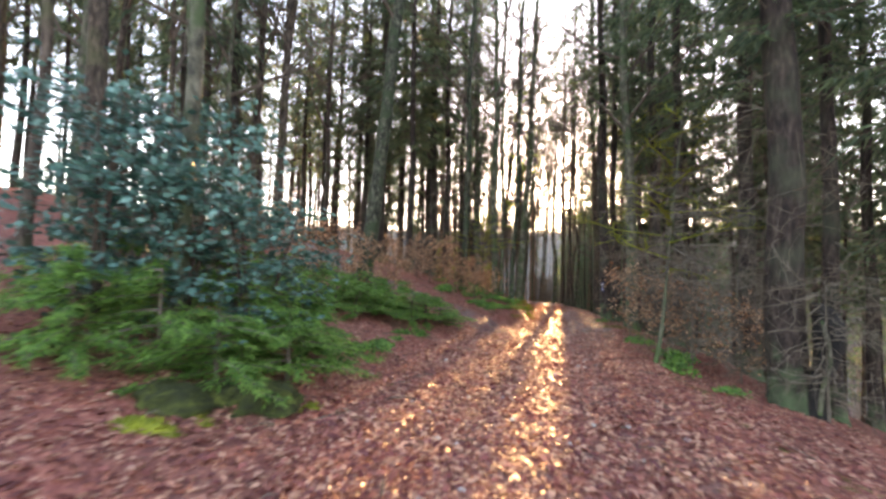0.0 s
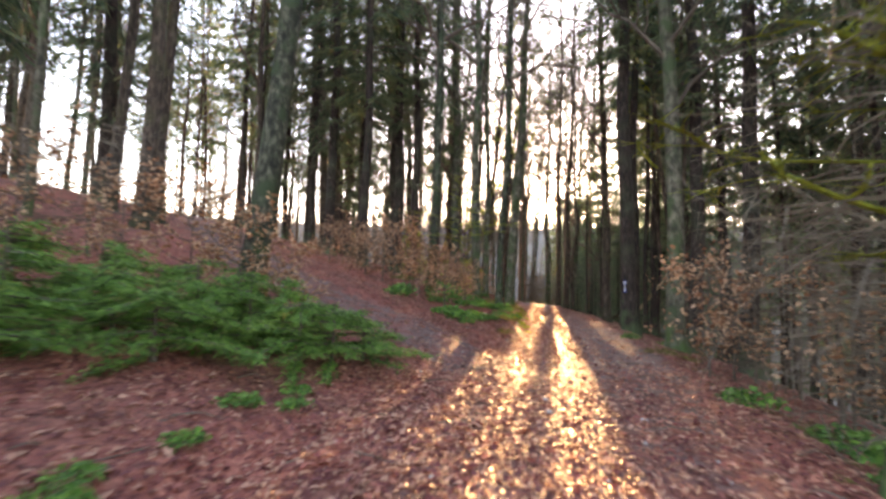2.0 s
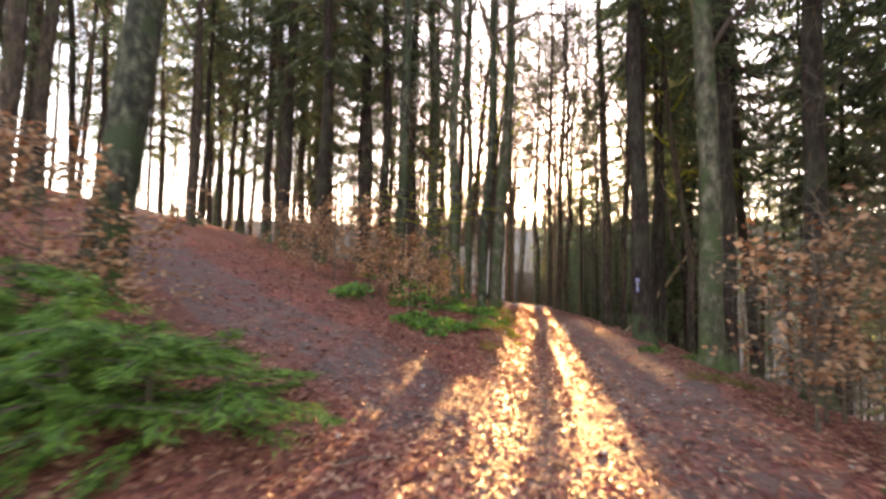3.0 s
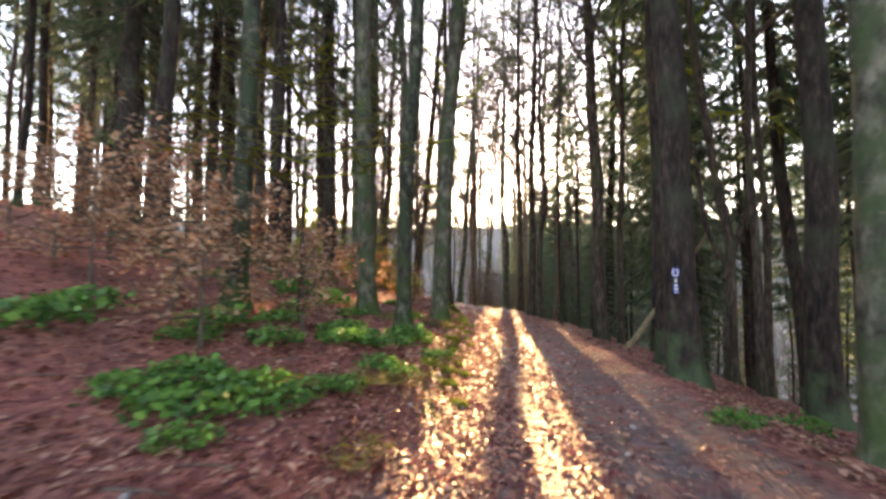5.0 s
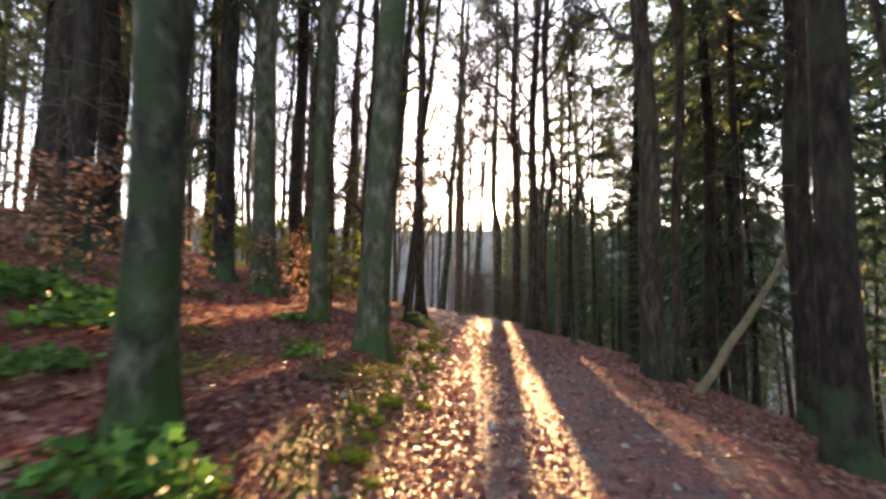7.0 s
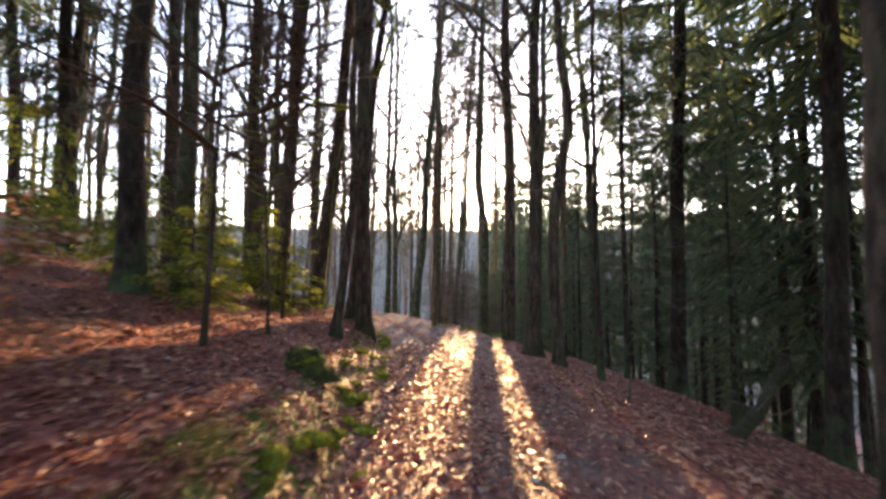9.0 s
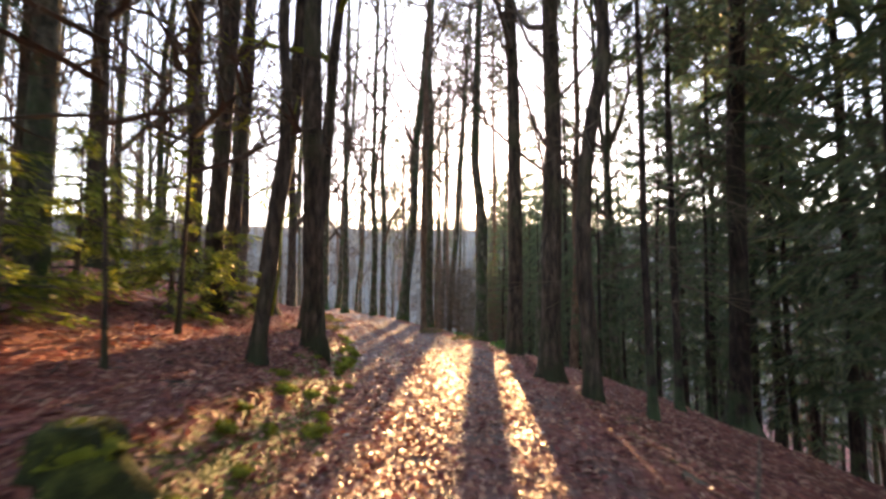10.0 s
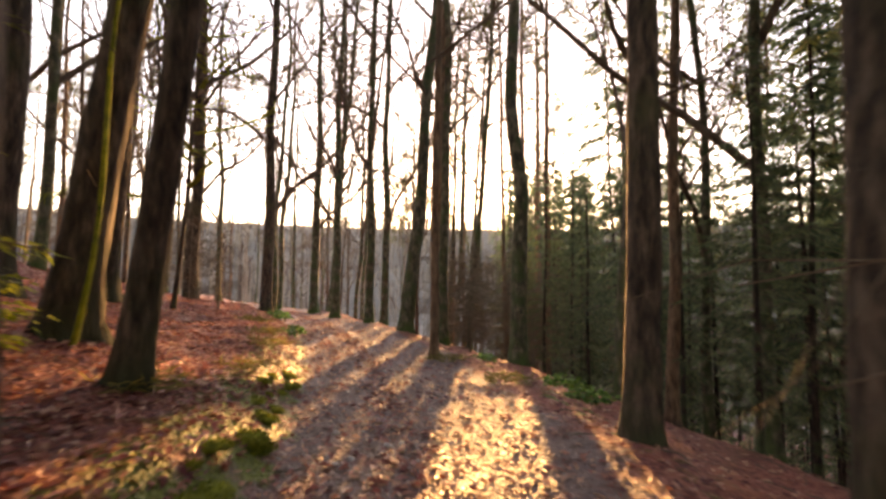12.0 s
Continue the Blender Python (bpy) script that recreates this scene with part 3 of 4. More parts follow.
# small spruces below the bend, which shade the track's lower half
for x, y, h in ((11.9, 47.5, 8), (12.8, 49.0, 8.5), (13.4, 46.8, 8), (14.6, 48.5, 9), (15.6, 46.5, 9), (11.6, 45.4, 6.5), (13.0, 52.5, 10), (14.8, 53.5, 11), (16.8, 50.5, 11), (12.4, 43.6, 7), (13.8, 42.6, 7.5)):
    tree("spruce", x, y, .13, crown=.8, tall=h, sides=9, twigs=False, light=True, label="small dense spruce on the slope below the track")


def lane_x(u, y):
    """The place at distance y that lies u to the side of the line to the sun."""
    return (u + y * math.sin(radians(SUN_AZ))) / math.cos(radians(SUN_AZ))


# slim leaning trees left of the sun, tall pines round it
for u, y, dia, lean in ((-1.75, 46.0, .22, .07), (-2.15, 50.5, .2, .07), (-2.7, 54.0, .26, .03), (-2.0, 58.5, .24, .03), (-3.3, 57.5, .28, .02)):
    tree("bare", lane_x(u, y), y, dia, (lean, 0), bend=.03, crown=9, forked=True, sides=9, label="slender bare tree leaning beside the sun")
for u, y, dia in ((.35, 53.0, .26), (.95, 48.0, .24), (1.5, 58.0, .3), (-2.9, 63.0, .28), (-3.9, 68.0, .3), (2.4, 66.0, .3), (3.2, 74.0, .3)):
    tree("pine", lane_x(u, y), y, dia, bend=.02, tall=27 + 2 * math.sin(y))
# tall spruces in the valley, whose tops stand beside the sun
for k in range(20):
    u, y = 1.0 + .65 * k, 90 + 7 * ((k * 5) % 3)
    x = lane_x(u, y)
    tree("spruce", x, y, .5, crown=6, tall=(y - 14) * .163 + 3.2 - float(height(x, y)) + .5 * math.sin(k * 2.3), wide=1.4, sides=8, twigs=False, light=True, label="tall dark spruce standing down in the valley")


def clear(x, y, gap):
    return all((x - a) ** 2 + (y - b) ** 2 > gap * gap for a, b in TREES)


def scatter(count, kinds, xr, yr, gap, dia, seed, margin=3.2, lane=2.4, **more):
    """Further trees of the wood, kept off the road and out of the lane along which the low sun shines."""
    rng = np.random.default_rng(seed)
    made = tries = 0
    while made < count and tries < 4000:
        tries += 1
        x, y = rng.uniform(*xr), rng.uniform(*yr)
        u = x * math.cos(radians(SUN_AZ)) - y * math.sin(radians(SUN_AZ))
        kind = kinds[int(rng.integers(0, len(kinds)))]
        if abs(x - road_x(y)) < margin or not clear(x, y, gap) or trail_gap(x, y) < 1.6:
            continue
        if abs(u) < lane and y > 34:
            continue
        tree(kind, x, y, rng.uniform(*dia), (rng.normal() * .025, rng.normal() * .02), sides=8, light=True, twigs=y < 24 and 5 < x < 15 and "crown" not in more, **more)
        made += 1


scatter(38, ("spruce",), (8, 26), (4, 34), 1.6, (.16, .34), 21, margin=4)
scatter(22, ("spruce", "oak"), (12.5, 32), (30, 60), 1.7, (.14, .3), 22, margin=4)
scatter(24, ("bare", "oak", "bare"), (-30, -5.5), (6, 30), 1.7, (.14, .34), 23)
scatter(32, ("spruce", "spruce", "oak"), (-24, -2), (22, 46), 2.0, (.18, .36), 24)
scatter(44, ("oak", "bare", "pine"), (-34, 2), (38, 80), 2.2, (.16, .34), 25)
scatter(46, ("pine", "bare", "oak", "pine"), (2, 34), (44, 90), 2.0, (.15, .3), 26, lane=1.6)
scatter(10, ("bare", "oak"), (-16, -6), (2, 14), 1.6, (.16, .32), 28)
scatter(36, ("spruce", "spruce", "oak"), (13, 42), (2, 48), 1.9, (.14, .28), 29, margin=7)
scatter(20, ("spruce",), (14, 30), (33, 62), 1.5, (.13, .2), 41, margin=5, lane=5.0, crown=1.0, tall=10.5, label="dense dark young spruce on the slope below the track")
scatter(7, ("spruce",), (11.5, 20), (38, 47), 1.6, (.12, .2), 42, margin=4.5, lane=0, crown=1.6, tall=9.5, label="dense dark young spruce on the slope below the track")
scatter(26, ("bare", "oak", "bare", "spruce"), (-26, -6.5), (8, 34), 1.5, (.12, .3), 43, crown=3.5)
scatter(26, ("bare", "oak"), (-22, 4), (46, 88), 1.6, (.14, .28), 44, lane=3.4, crown=4, forked=True)
rng_lane = np.random.default_rng(30)
for k in range(12):
    u, y = (-.46, .2, .6, -2.0, .95, -2.6)[k % 6] + rng_lane.uniform(-.06, .06), rng_lane.uniform(58, 115)
    tree("bare", lane_x(u, y), y, rng_lane.uniform(.12, .2), bend=.02, crown=15, light=True, sides=8, label="slim bare tree far down the slope")
scatter(14, ("spruce", "oak"), (-16, 16), (-16, -3), 2.5, (.2, .4), 27)


# ---- the sun's disc, and the woods on the far ridge ----
def sun_disc():
    sh = Shape()
    a = np.arange(40) * 2 * np.pi / 40
    ring = np.stack([np.cos(a) * 44, np.sin(a) * 44, 0 * a], 1)
    sh.add(np.concatenate([ring, ring * .97 + np.array((0, 0, -4))]), [tuple(range(40))] + [(i, (i + 1) % 40, 40 + (i + 1) % 40, 40 + i) for i in range(40)])
    ob = new("sun_backdrop", sh.mesh("sun_backdrop", M_SUN))
    ob.matrix_world = look(to_sun(8.75) * 3000, (0, 0, 0)) @ Matrix.Rotation(math.pi, 4, "Y")
    tagged(ob, "low glowing evening sun behind the far ridge", "sun", kind="structure")


sun_disc()


def far_woods(seed=8, count=8000):
    """Bare trees by the thousand on the slope across the valley."""
    rng = np.random.default_rng(seed)
    az = np.radians(rng.uniform(-75, 95, count))
    r = np.where(az < -.1, 75, np.where(az > .3, 42, 145)) + 290 * rng.uniform(0, 1, count) ** .7
    x, y = 5 + r * np.sin(az), 20 + r * np.cos(az)
    z = height(x, y)
    tall = rng.uniform(7, 14, count)
    verts, faces = [], []
    for k in range(11):
        if k == 0:
            a = np.stack([x, y, z - .5], 1)
            b = a + np.stack([rng.normal(size=count) * .3, rng.normal(size=count) * .3, tall], 1)
            wide = .22 + 0 * tall
        else:
            f = rng.uniform(.25, .95, count)
            a = np.stack([x, y, z + tall * f], 1)
            b = a + np.stack([rng.normal(size=count) * 1.5, rng.normal(size=count) * 1.5, rng.uniform(.4, 2.6, count)], 1)
            wide = .1 + 0 * tall
        side = np.stack([np.cos(az), -np.sin(az), 0 * az], 1) * wide[:, None]
        verts.append(np.stack([a - side, a + side, b], 1).reshape(-1, 3))
    v = np.concatenate(verts)
    me = bpy.data.meshes.new("far_woods")
    me.from_pydata(v, [], np.arange(len(v)).reshape(-1, 3))
    me.materials.append(M_FARWOOD)
    tagged(new("far_woods", me), "bare grey-brown woods on the slope across the valley", "woods", kind="stuff")


far_woods()


# ---- undergrowth ----
YOUNG = [spruce_crown(111 + k, 1.25, .95, M_YOUNG, 9, .8, (.1, .011)) for k in range(3)]
YELLOW = [spruce_crown(121 + k, 2.0, .75, M_YELLOWGREEN, 5, .7, (.12, .012)) for k in range(2)]
rng_low = np.random.default_rng(9)


def stem(tall, r, mat, lean=(0, 0)):
    sh, _ = trunk_shape(rng_low, tall, r, lean, .015, sides=7, top=.25, flare=.3)
    return sh.mesh("stem", mat, True)


def young_spruce(x, y, tall=1.1, yellow=False):
    ob = thing("young_spruce", x, y, "waist-high yellow-green young spruce on the leafy bank" if yellow else "low bushy bright green young spruce by the path", "young tree", "young spruces", rng_low.uniform(0, 6))
    part("stem", stem(tall, .02 + .008 * tall, M_TWIG), ob)
    me = (YELLOW if yellow else YOUNG)[int(rng_low.integers(0, 2 if yellow else 3))]
    s = tall / (2.0 if yellow else 1.25)
    wide = 1.0 if yellow else max(1, s)
    part("crown", me, ob, m=Matrix.Translation((0, 0, .12)) @ Matrix.Diagonal((wide, wide, s, 1)))


def leafy_crown(seed, tall, reach, stems, leaves, mat, length, width, wood=M_TWIG, upright=.7, depth=1):
    rng, sh, green, tips = np.random.default_rng(seed), Shape(), Shape(), []
    for i in range(stems):
        z = tall * (.15 + .75 * i / stems)
        a = i * 2.4
        limb(sh, rng, (0, 0, z), (math.cos(a), math.sin(a), upright), reach * rng.uniform(.6, 1.1), .012, depth, 5, 3, .1, tips)
    tips = np.array(tips)
    p = np.repeat(tips, leaves, 0) + rng.normal(size=(len(tips) * leaves, 3)) * .035
    green.add(*shards(rng, p, rng.normal(size=p.shape) * np.array((1, 1, .5)), length, width))
    return sh.mesh("crown", wood, False, green, mat)


COPPER = [leafy_crown(131 + k, 1.7, .75, 13, 4, M_COPPER, .072, .024, upright=.25) for k in range(3)]
HOLLY = [leafy_crown(141 + k, 2.9, .95, 32, 5, M_HOLLY, .1, .034, upright=.3) for k in range(2)]
SHRUB = [dead_twigs(151 + k, .3, 2.6, 60, 1.4) for k in range(2)]


def copper_beech(x, y, tall=1.7):
    ob = thing("beech_sapling", x, y, "beech sapling holding dry copper-brown winter leaves", "sapling", "beech saplings", rng_low.uniform(0, 6))
    part("stem", stem(tall, .016, M_TWIG), ob)
    s = tall / 1.7
    part("crown", COPPER[int(rng_low.integers(0, 3))], ob, m=Matrix.Diagonal((max(.8, s), max(.8, s), s, 1)))


def holly(x, y, tall):
    ob = thing("holly_bush", x, y, "tall holly bush with glossy blue-green leaves on the bank", "bush", "holly bushes", rng_low.uniform(0, 6))
    for k in range(3):
        part("stem", stem(tall, .03, M_OAK_BARK, (rng_low.normal() * .1, rng_low.normal() * .1)), ob)
    s = tall / 2.9
    part("crown", HOLLY[int(rng_low.integers(0, 2))], ob, m=Matrix.Diagonal((1, 1, s, 1)))


def bare_shrub(x, y, s=1.0):
    ob = thing("bare_shrub", x, y, "leafless shrub of tangled thin grey twigs under the spruces", "shrub", "bare shrubs", rng_low.uniform(0, 6))
    part("stem", stem(2.6 * s, .022, M_DEAD), ob)
    tagged(part("twigwork", SHRUB[int(rng_low.integers(0, 2))], ob, m=Matrix.Diagonal((s, s, s, 1))), kind="stuff")


for x, y, tall in ((-.3, 11.9, .55), (-.6, 11.5, .6), (-.9, 11.2, .65), (-1.3, 11.8, .65), (-1.7, 10.9, .65), (-2.2, 11.5, .7), (-2.4, 10.3, .65), (-1.5, 11.3, .6), (-1.95, 10.2, .6), (-2.0, 12.2, .6),
                   (-3.0, 11.0, .7), (-3.1, 9.9, .7), (-3.7, 10.6, .75), (-2.8, 9.1, .7), (-3.6, 9.2, .8), (-4.4, 10.0, .8), (-3.4, 7.8, .9), (-2.3, 7.0, .75), (-1.9, 6.3, .7), (-4.3, 8.6, .9), (-2.6, 8.2, .7),
                   (-2.6, 6.0, 1.1), (-3.6, 6.6, 1.2), (-3.9, 5.4, 1.1), (-2.2, 5.3, .8), (-2.1, 4.5, .6), (-2.7, 4.6, .9), (-1.65, 5.1, .6), (-3.3, 4.3, .8)):
    young_spruce(x, y, tall)
for x, y, tall in ((2.35, 32.4, 1.7), (1.6, 31.7, 1.9), (.95, 30.7, 2.0), (1.2, 33.4, 1.8), (2.0, 29.9, 1.3), (.2, 32.0, 2.1), (-.6, 30.6, 2.2), (2.7, 33.6, 1.2), (-1.2, 32.6, 2.3)):
    young_spruce(x, y, tall, True)
for x, y, tall in ((-2.9, 5.3, 2.7), (-2.2, 5.5, 1.8), (-3.6, 5.0, 2.5), (-3.9, 6.0, 2.2)):
    holly(x, y, tall)
for x, y, tall in ((4.45, 12.7, 1.9), (5.0, 10.9, 1.8), (5.5, 13.9, 1.9), (5.3, 9.4, 1.6), (-2.2, 12.7, 1.7), (-3.0, 12.9, 1.9), (-1.5, 12.8, 1.3), (-3.7, 12.4, 1.7), (-4.4, 11.5, 1.9),
                   (.75, 17.6, 1.3), (.1, 18.6, 1.2), (-1.4, 19.2, 1.2), (-2.6, 20.2, 1.3), (1.3, 18.9, 1.1), (-.2, 19.4, 1.9), (-.9, 19.0, 1.7), (.45, 19.6, 1.5), (-1.6, 20.6, 1.8), (.6, 22.6, 1.3), (1.1, 23.4, 1.1),
                   (-2.4, 22.0, 1.5), (2.5, 25.6, 1.0), (1.6, 26.4, 1.1), (-.4, 23.3, 1.3)):
    copper_beech(x, y, tall)
for x, y, s in ((4.5, 9.6, .9), (5.6, 11.8, 1.0), (5.9, 9.4, 1.0), (6.1, 13.2, 1.0), (5.4, 7.4, .8), (6.3, 14.6, .9), (-1.0, 23.4, .7), (-4.8, 13.3, .9), (-5.6, 12.0, 1.0), (-1.5, 43.0, .9), (.6, 43.5, .8), (-.4, 48.5, .9), (-3.0, 45.5, 1.1), (-4.0, 41.0, 1.1), (-2.6, 51.0, 1.1), (1.9, 41.6, .7), (-5.5, 47.0, 1.2),
                (7.7, 44.6, 1.05), (8.3, 45.3, 1.15), (8.8, 44.4, 1.1), (9.3, 45.6, 1.2), (9.7, 44.7, 1.15), (8.05, 46.2, 1.15), (9.0, 46.6, 1.25), (7.2, 45.5, 1.0),
                (7.6, 43.4, .75), (8.9, 43.2, .8), (9.6, 46.2, 1.1)):
    bare_shrub(x, y, s)
for x, y, d, tall, lean in ((2.75, 28.1, .06, 5.5, .02), (2.95, 31.0, .05, 5, .03), (3.1, 29.3, .04, 4, -.02), (1.1, 19.7, .05, 3.2, .02), (1.9, 33.9, .05, 5, .0), (2.2, 38.6, .07, 6, .08)):
    tree("oak", x, y, d, (lean, 0), crown=1.6, tall=tall, sides=8, label="thin dark sapling on the leafy bank")
mossy = tree("bare", 3.55, 8.9, .075, (.05, 0), crown=1.6, tall=4.5, sides=9, kinks=((.5, .08), (1.5, .16), (3, .2)), label="thin crooked sapling with yellow-green mossy stem")
mossy.children[0].data.materials[0] = M_MOSS
tagged(part("twigwork", SHRUB[0], mossy, "spreading grey twigs", Matrix.Translation((.25, 0, .9)) @ Matrix.Diagonal((1, 1, .95, 1))), kind="stuff")
for x, y, dia, crown, tall in ((13.2, 31.6, .28, 2.2, 17), (14.4, 33.4, .3, 2, 18), (15.2, 35.2, .3, 2, 18), (16.0, 38.2, .3, 2, 18),
                               (8.9, 28.9, .08, .5, 3.6), (10.5, 33.4, .1, .6, 5), (9.9, 36.2, .1, .6, 5), (9.6, 43.5, .1, .6, 5.5), (11.3, 40.0, .1, .8, 6)):
    tree("spruce", x, y, dia, crown=crown, sides=9, tall=tall, twigs=False, light=tall > 10, label="" if tall > 10 else "small dense spruce on the slope below the track")


# ---- low green things: brambles, moss, grass ----
def leaf_patch(seed, reach, count, length, width, up, mat):
    """A clump's leaves, and a few of its stems as meshes of their own."""
    rng, sh = np.random.default_rng(seed), Shape()
    a, r = rng.uniform(0, 6.3, count), reach * np.sqrt(rng.uniform(0, 1, count))
    p = np.stack([np.cos(a) * r, np.sin(a) * r, up * rng.uniform(.1, 1, count) * (1 - .6 * r / reach)], 1)
    w = rng.normal(size=p.shape)
    w[:, 2] = np.abs(w[:, 2]) * .4
    sh.add(*shards(rng, p, w, length, width, .15))
    stems = []
    for i in range(5):
        q, st = p[int(rng.integers(0, count))], Shape()
        st.tube([(q[0] * .5, q[1] * .5, -.04), (q[0] * .8, q[1] * .8, q[2] * .8), q], [.005, .004, .002], 4, cap=False)
        stems.append(st.mesh("stem", mat))
    return sh.mesh("foliage", mat), stems


BRAMBLE = [leaf_patch(161 + k, .38, 210, .095, .034, .28, M_FERN) for k in range(3)]
GRASS = [leaf_patch(171 + k, .3, 200, .16, .006, .08, M_GRASS) for k in range(2)]


def clump(name, protos, x, y, s, label, category, group):
    ob = thing(name, x, y, label, category, group, rng_low.uniform(0, 6))
    ob.location.z, ob.scale = surface(x, y), (s, s, s)
    foliage, stems = protos[int(rng_low.integers(0, len(protos)))]
    tagged(part("foliage", foliage, ob), kind="stuff")
    for st in stems:
        part("stem", st, ob)


def bramble(x, y, s=1.0):
    clump("bramble", BRAMBLE, x, y, s, "fresh green bramble clump among fallen leaves", "plant", "bramble clumps")


def grass(x, y, s=1.0):
    clump("grass_tuft", GRASS, x, y, s, "tuft of pale yellow-green grass on the verge", "grass", "grass tufts")


for x, y, s in ((.75, 16.65, .8), (1.1, 16.55, .85), (1.1, 16.95, .7), (1.35, 17.05, .75), (1.52, 16.85, .65), (1.75, 17.35, .55), (1.9, 17.5, .5), (-.3, 17.3, 1.0), (-.3, 17.9, .9), (1.7, 18.6, .6), (.85, 17.1, .7),
                (1.2, 18.1, .7), (.6, 17.8, .7), (2.0, 18.9, .6), (1.6, 18.95, .6), (1.6, 19.3, .6), (1.0, 19.1, .7), (2.1, 18.2, .6), (2.3, 18.2, .5), (2.4, 20.05, .8), (2.3, 19.5, .6), (1.9, 19.0, .7), (1.7, 19.4, .7), (2.6, 20.1, .5), (2.9, 20.3, .4), (2.65, 19.5, .5),
                (1.0, 22.6, .9), (.4, 22.7, 1.0), (1.2, 21.9, .9), (1.6, 21.0, .6), (.9, 20.6, .7), (-.5, 21.5, .8), (.6, 22.2, 1.0), (2.6, 22.8, .5), (2.2, 24.5, .6),
                (-1.2, 7.5, .75), (-1.5, 7.3, .6), (-1.4, 6.2, .6), (-1.1, 7.9, .5), (-.7, 10.4, .4), (-1.0, 8.9, .4), (-1.2, 8.2, .4), (-.6, 10.0, .4), (-1.0, 9.8, .5), (1.2, 16.2, .5), (.6, 18.3, .9),
                (4.1, 11.2, .8), (4.4, 9.8, .8), (3.9, 7.2, .6), (3.75, 8.5, .8), (4.3, 10.2, .9), (4.0, 9.2, .7), (5.2, 17.6, .6), (6.3, 18.2, .7), (7.9, 36.5, .8), (8.2, 38.2, .9), (7.4, 40.6, .8), (3.4, 41.5, .9), (2.6, 44.0, 1.0)):
    bramble(x, y, s)
for x, y, s in ((2.2, 21.5, 1.0), (2.9, 22.4, 1.1), (1.6, 22.4, 1.2), (2.4, 23.4, 1.1), (1.9, 17.6, 1.0), (2.3, 18.0, .9), (1.4, 17.2, 1.0), (2.0, 16.6, .9), (3.2, 23.0, 1.0), (3.5, 25.6, .9), (.3, 24.3, 1.2), (-.6, 21.0, 1.2), (.9, 24.8, 1.2),
                (3.9, 34.0, 1.0), (4.1, 35.4, 1.1), (3.9, 37.0, 1.1), (3.6, 38.4, 1.1), (3.0, 40.0, 1.2), (6.4, 38.3, 1.0), (6.9, 36.5, 1.0), (4.2, 10.4, .9), (4.7, 14.8, .9), (5.3, 15.2, .9)):
    grass(x, y, s)


def mound(sh_seed, rx, ry, rz, mat=M_MOSS):
    """A lumpy cushion of moss."""
    rng, sh = np.random.default_rng(sh_seed), Shape()
    m, k = 7, 14
    v = []
    for i in range(m):
        f = i / (m - 1) * math.pi / 2
        for j in range(k):
            a = j * 2 * math.pi / k
            w = 1 + .16 * rng.normal()
            v.append((rx * math.cos(f) * math.cos(a) * w, ry * math.cos(f) * math.sin(a) * w, rz * math.sin(f) * (1 + .1 * rng.normal()) - .05))
    sh.add(v, [(i * k + j, i * k + (j + 1) % k, (i + 1) * k + (j + 1) % k, (i + 1) * k + j) for i in range(m - 1) for j in range(k)])
    c = 260
    u, a = rng.uniform(0, 1, c), rng.uniform(0, 6.3, c)
    p = np.stack([rx * np.sqrt(1 - u * u) * np.cos(a), ry * np.sqrt(1 - u * u) * np.sin(a), rz * u - .05], 1)
    sh.add(*shards(rng, p, p + rng.normal(size=p.shape) * .08 + np.array((0, 0, .05)), .035, .008))
    return sh.mesh("moss_cushion", mat, True)


MOSS = [mound(181, .15, .24, .075), mound(182, .2, .14, .1), mound(183, .11, .13, .06), mound(184, .45, .35, .26, M_SHADE_TONED_MOSS)]
MOSS_BY = "bright yellow-green moss cushion on the track's verge"
for k in range(84):
    y = 18.5 + k * .22 + rng_low.uniform(-.2, .2)
    x = float(road_x(y)) - .98 + rng_low.normal() * (.16 if y < 32 else .08)
    ob = new("moss_cushion", MOSS[k % 3])
    s = rng_low.uniform(.4, .95)
    ob.location, ob.scale, ob.rotation_euler = (x, y, surface(x, y)), (s, s, s), (0, 0, rng_low.uniform(0, 6))
    tagged(ob, MOSS_BY, "moss", "moss cushions")
# the large mounds (index 3) carry the bushes' shade in their colour
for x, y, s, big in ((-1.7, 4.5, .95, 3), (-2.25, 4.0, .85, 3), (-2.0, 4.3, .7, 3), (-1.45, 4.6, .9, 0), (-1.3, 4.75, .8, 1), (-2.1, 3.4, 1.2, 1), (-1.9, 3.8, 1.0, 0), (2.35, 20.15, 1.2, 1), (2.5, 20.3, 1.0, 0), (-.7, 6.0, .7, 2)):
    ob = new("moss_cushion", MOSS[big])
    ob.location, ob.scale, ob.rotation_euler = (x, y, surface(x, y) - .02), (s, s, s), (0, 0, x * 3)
    tagged(ob, "mossy mound under the bushes, the big ones coloured for deep shade", "moss", "moss mounds")


def stump(x, y):
    ob = thing("tree_stump", x, y, "low rotten tree stump capped with bright moss", "stump")
    rng, sh = np.random.default_rng(3), Shape()
    z = np.array((-.1, 0, .06, .12, .18, .21))
    lobes = 1 + .14 * rng.normal(size=(6, 12))
    sh.tube(np.stack([0 * z, 0 * z, z], 1), np.array((.24, .2, .18, .16, .15, .12)), 12, lobes=lobes)
    part("wood", sh.mesh("wood", M_SHADE_TONED_MOSS, True), ob)
    part("moss_cap", MOSS[1], ob, "yellow-green moss cap", Matrix.Translation((0, 0, .14)) @ Matrix.Diagonal((.8, 1.1, 1.2, 1)))


stump(3.74, 27.8)


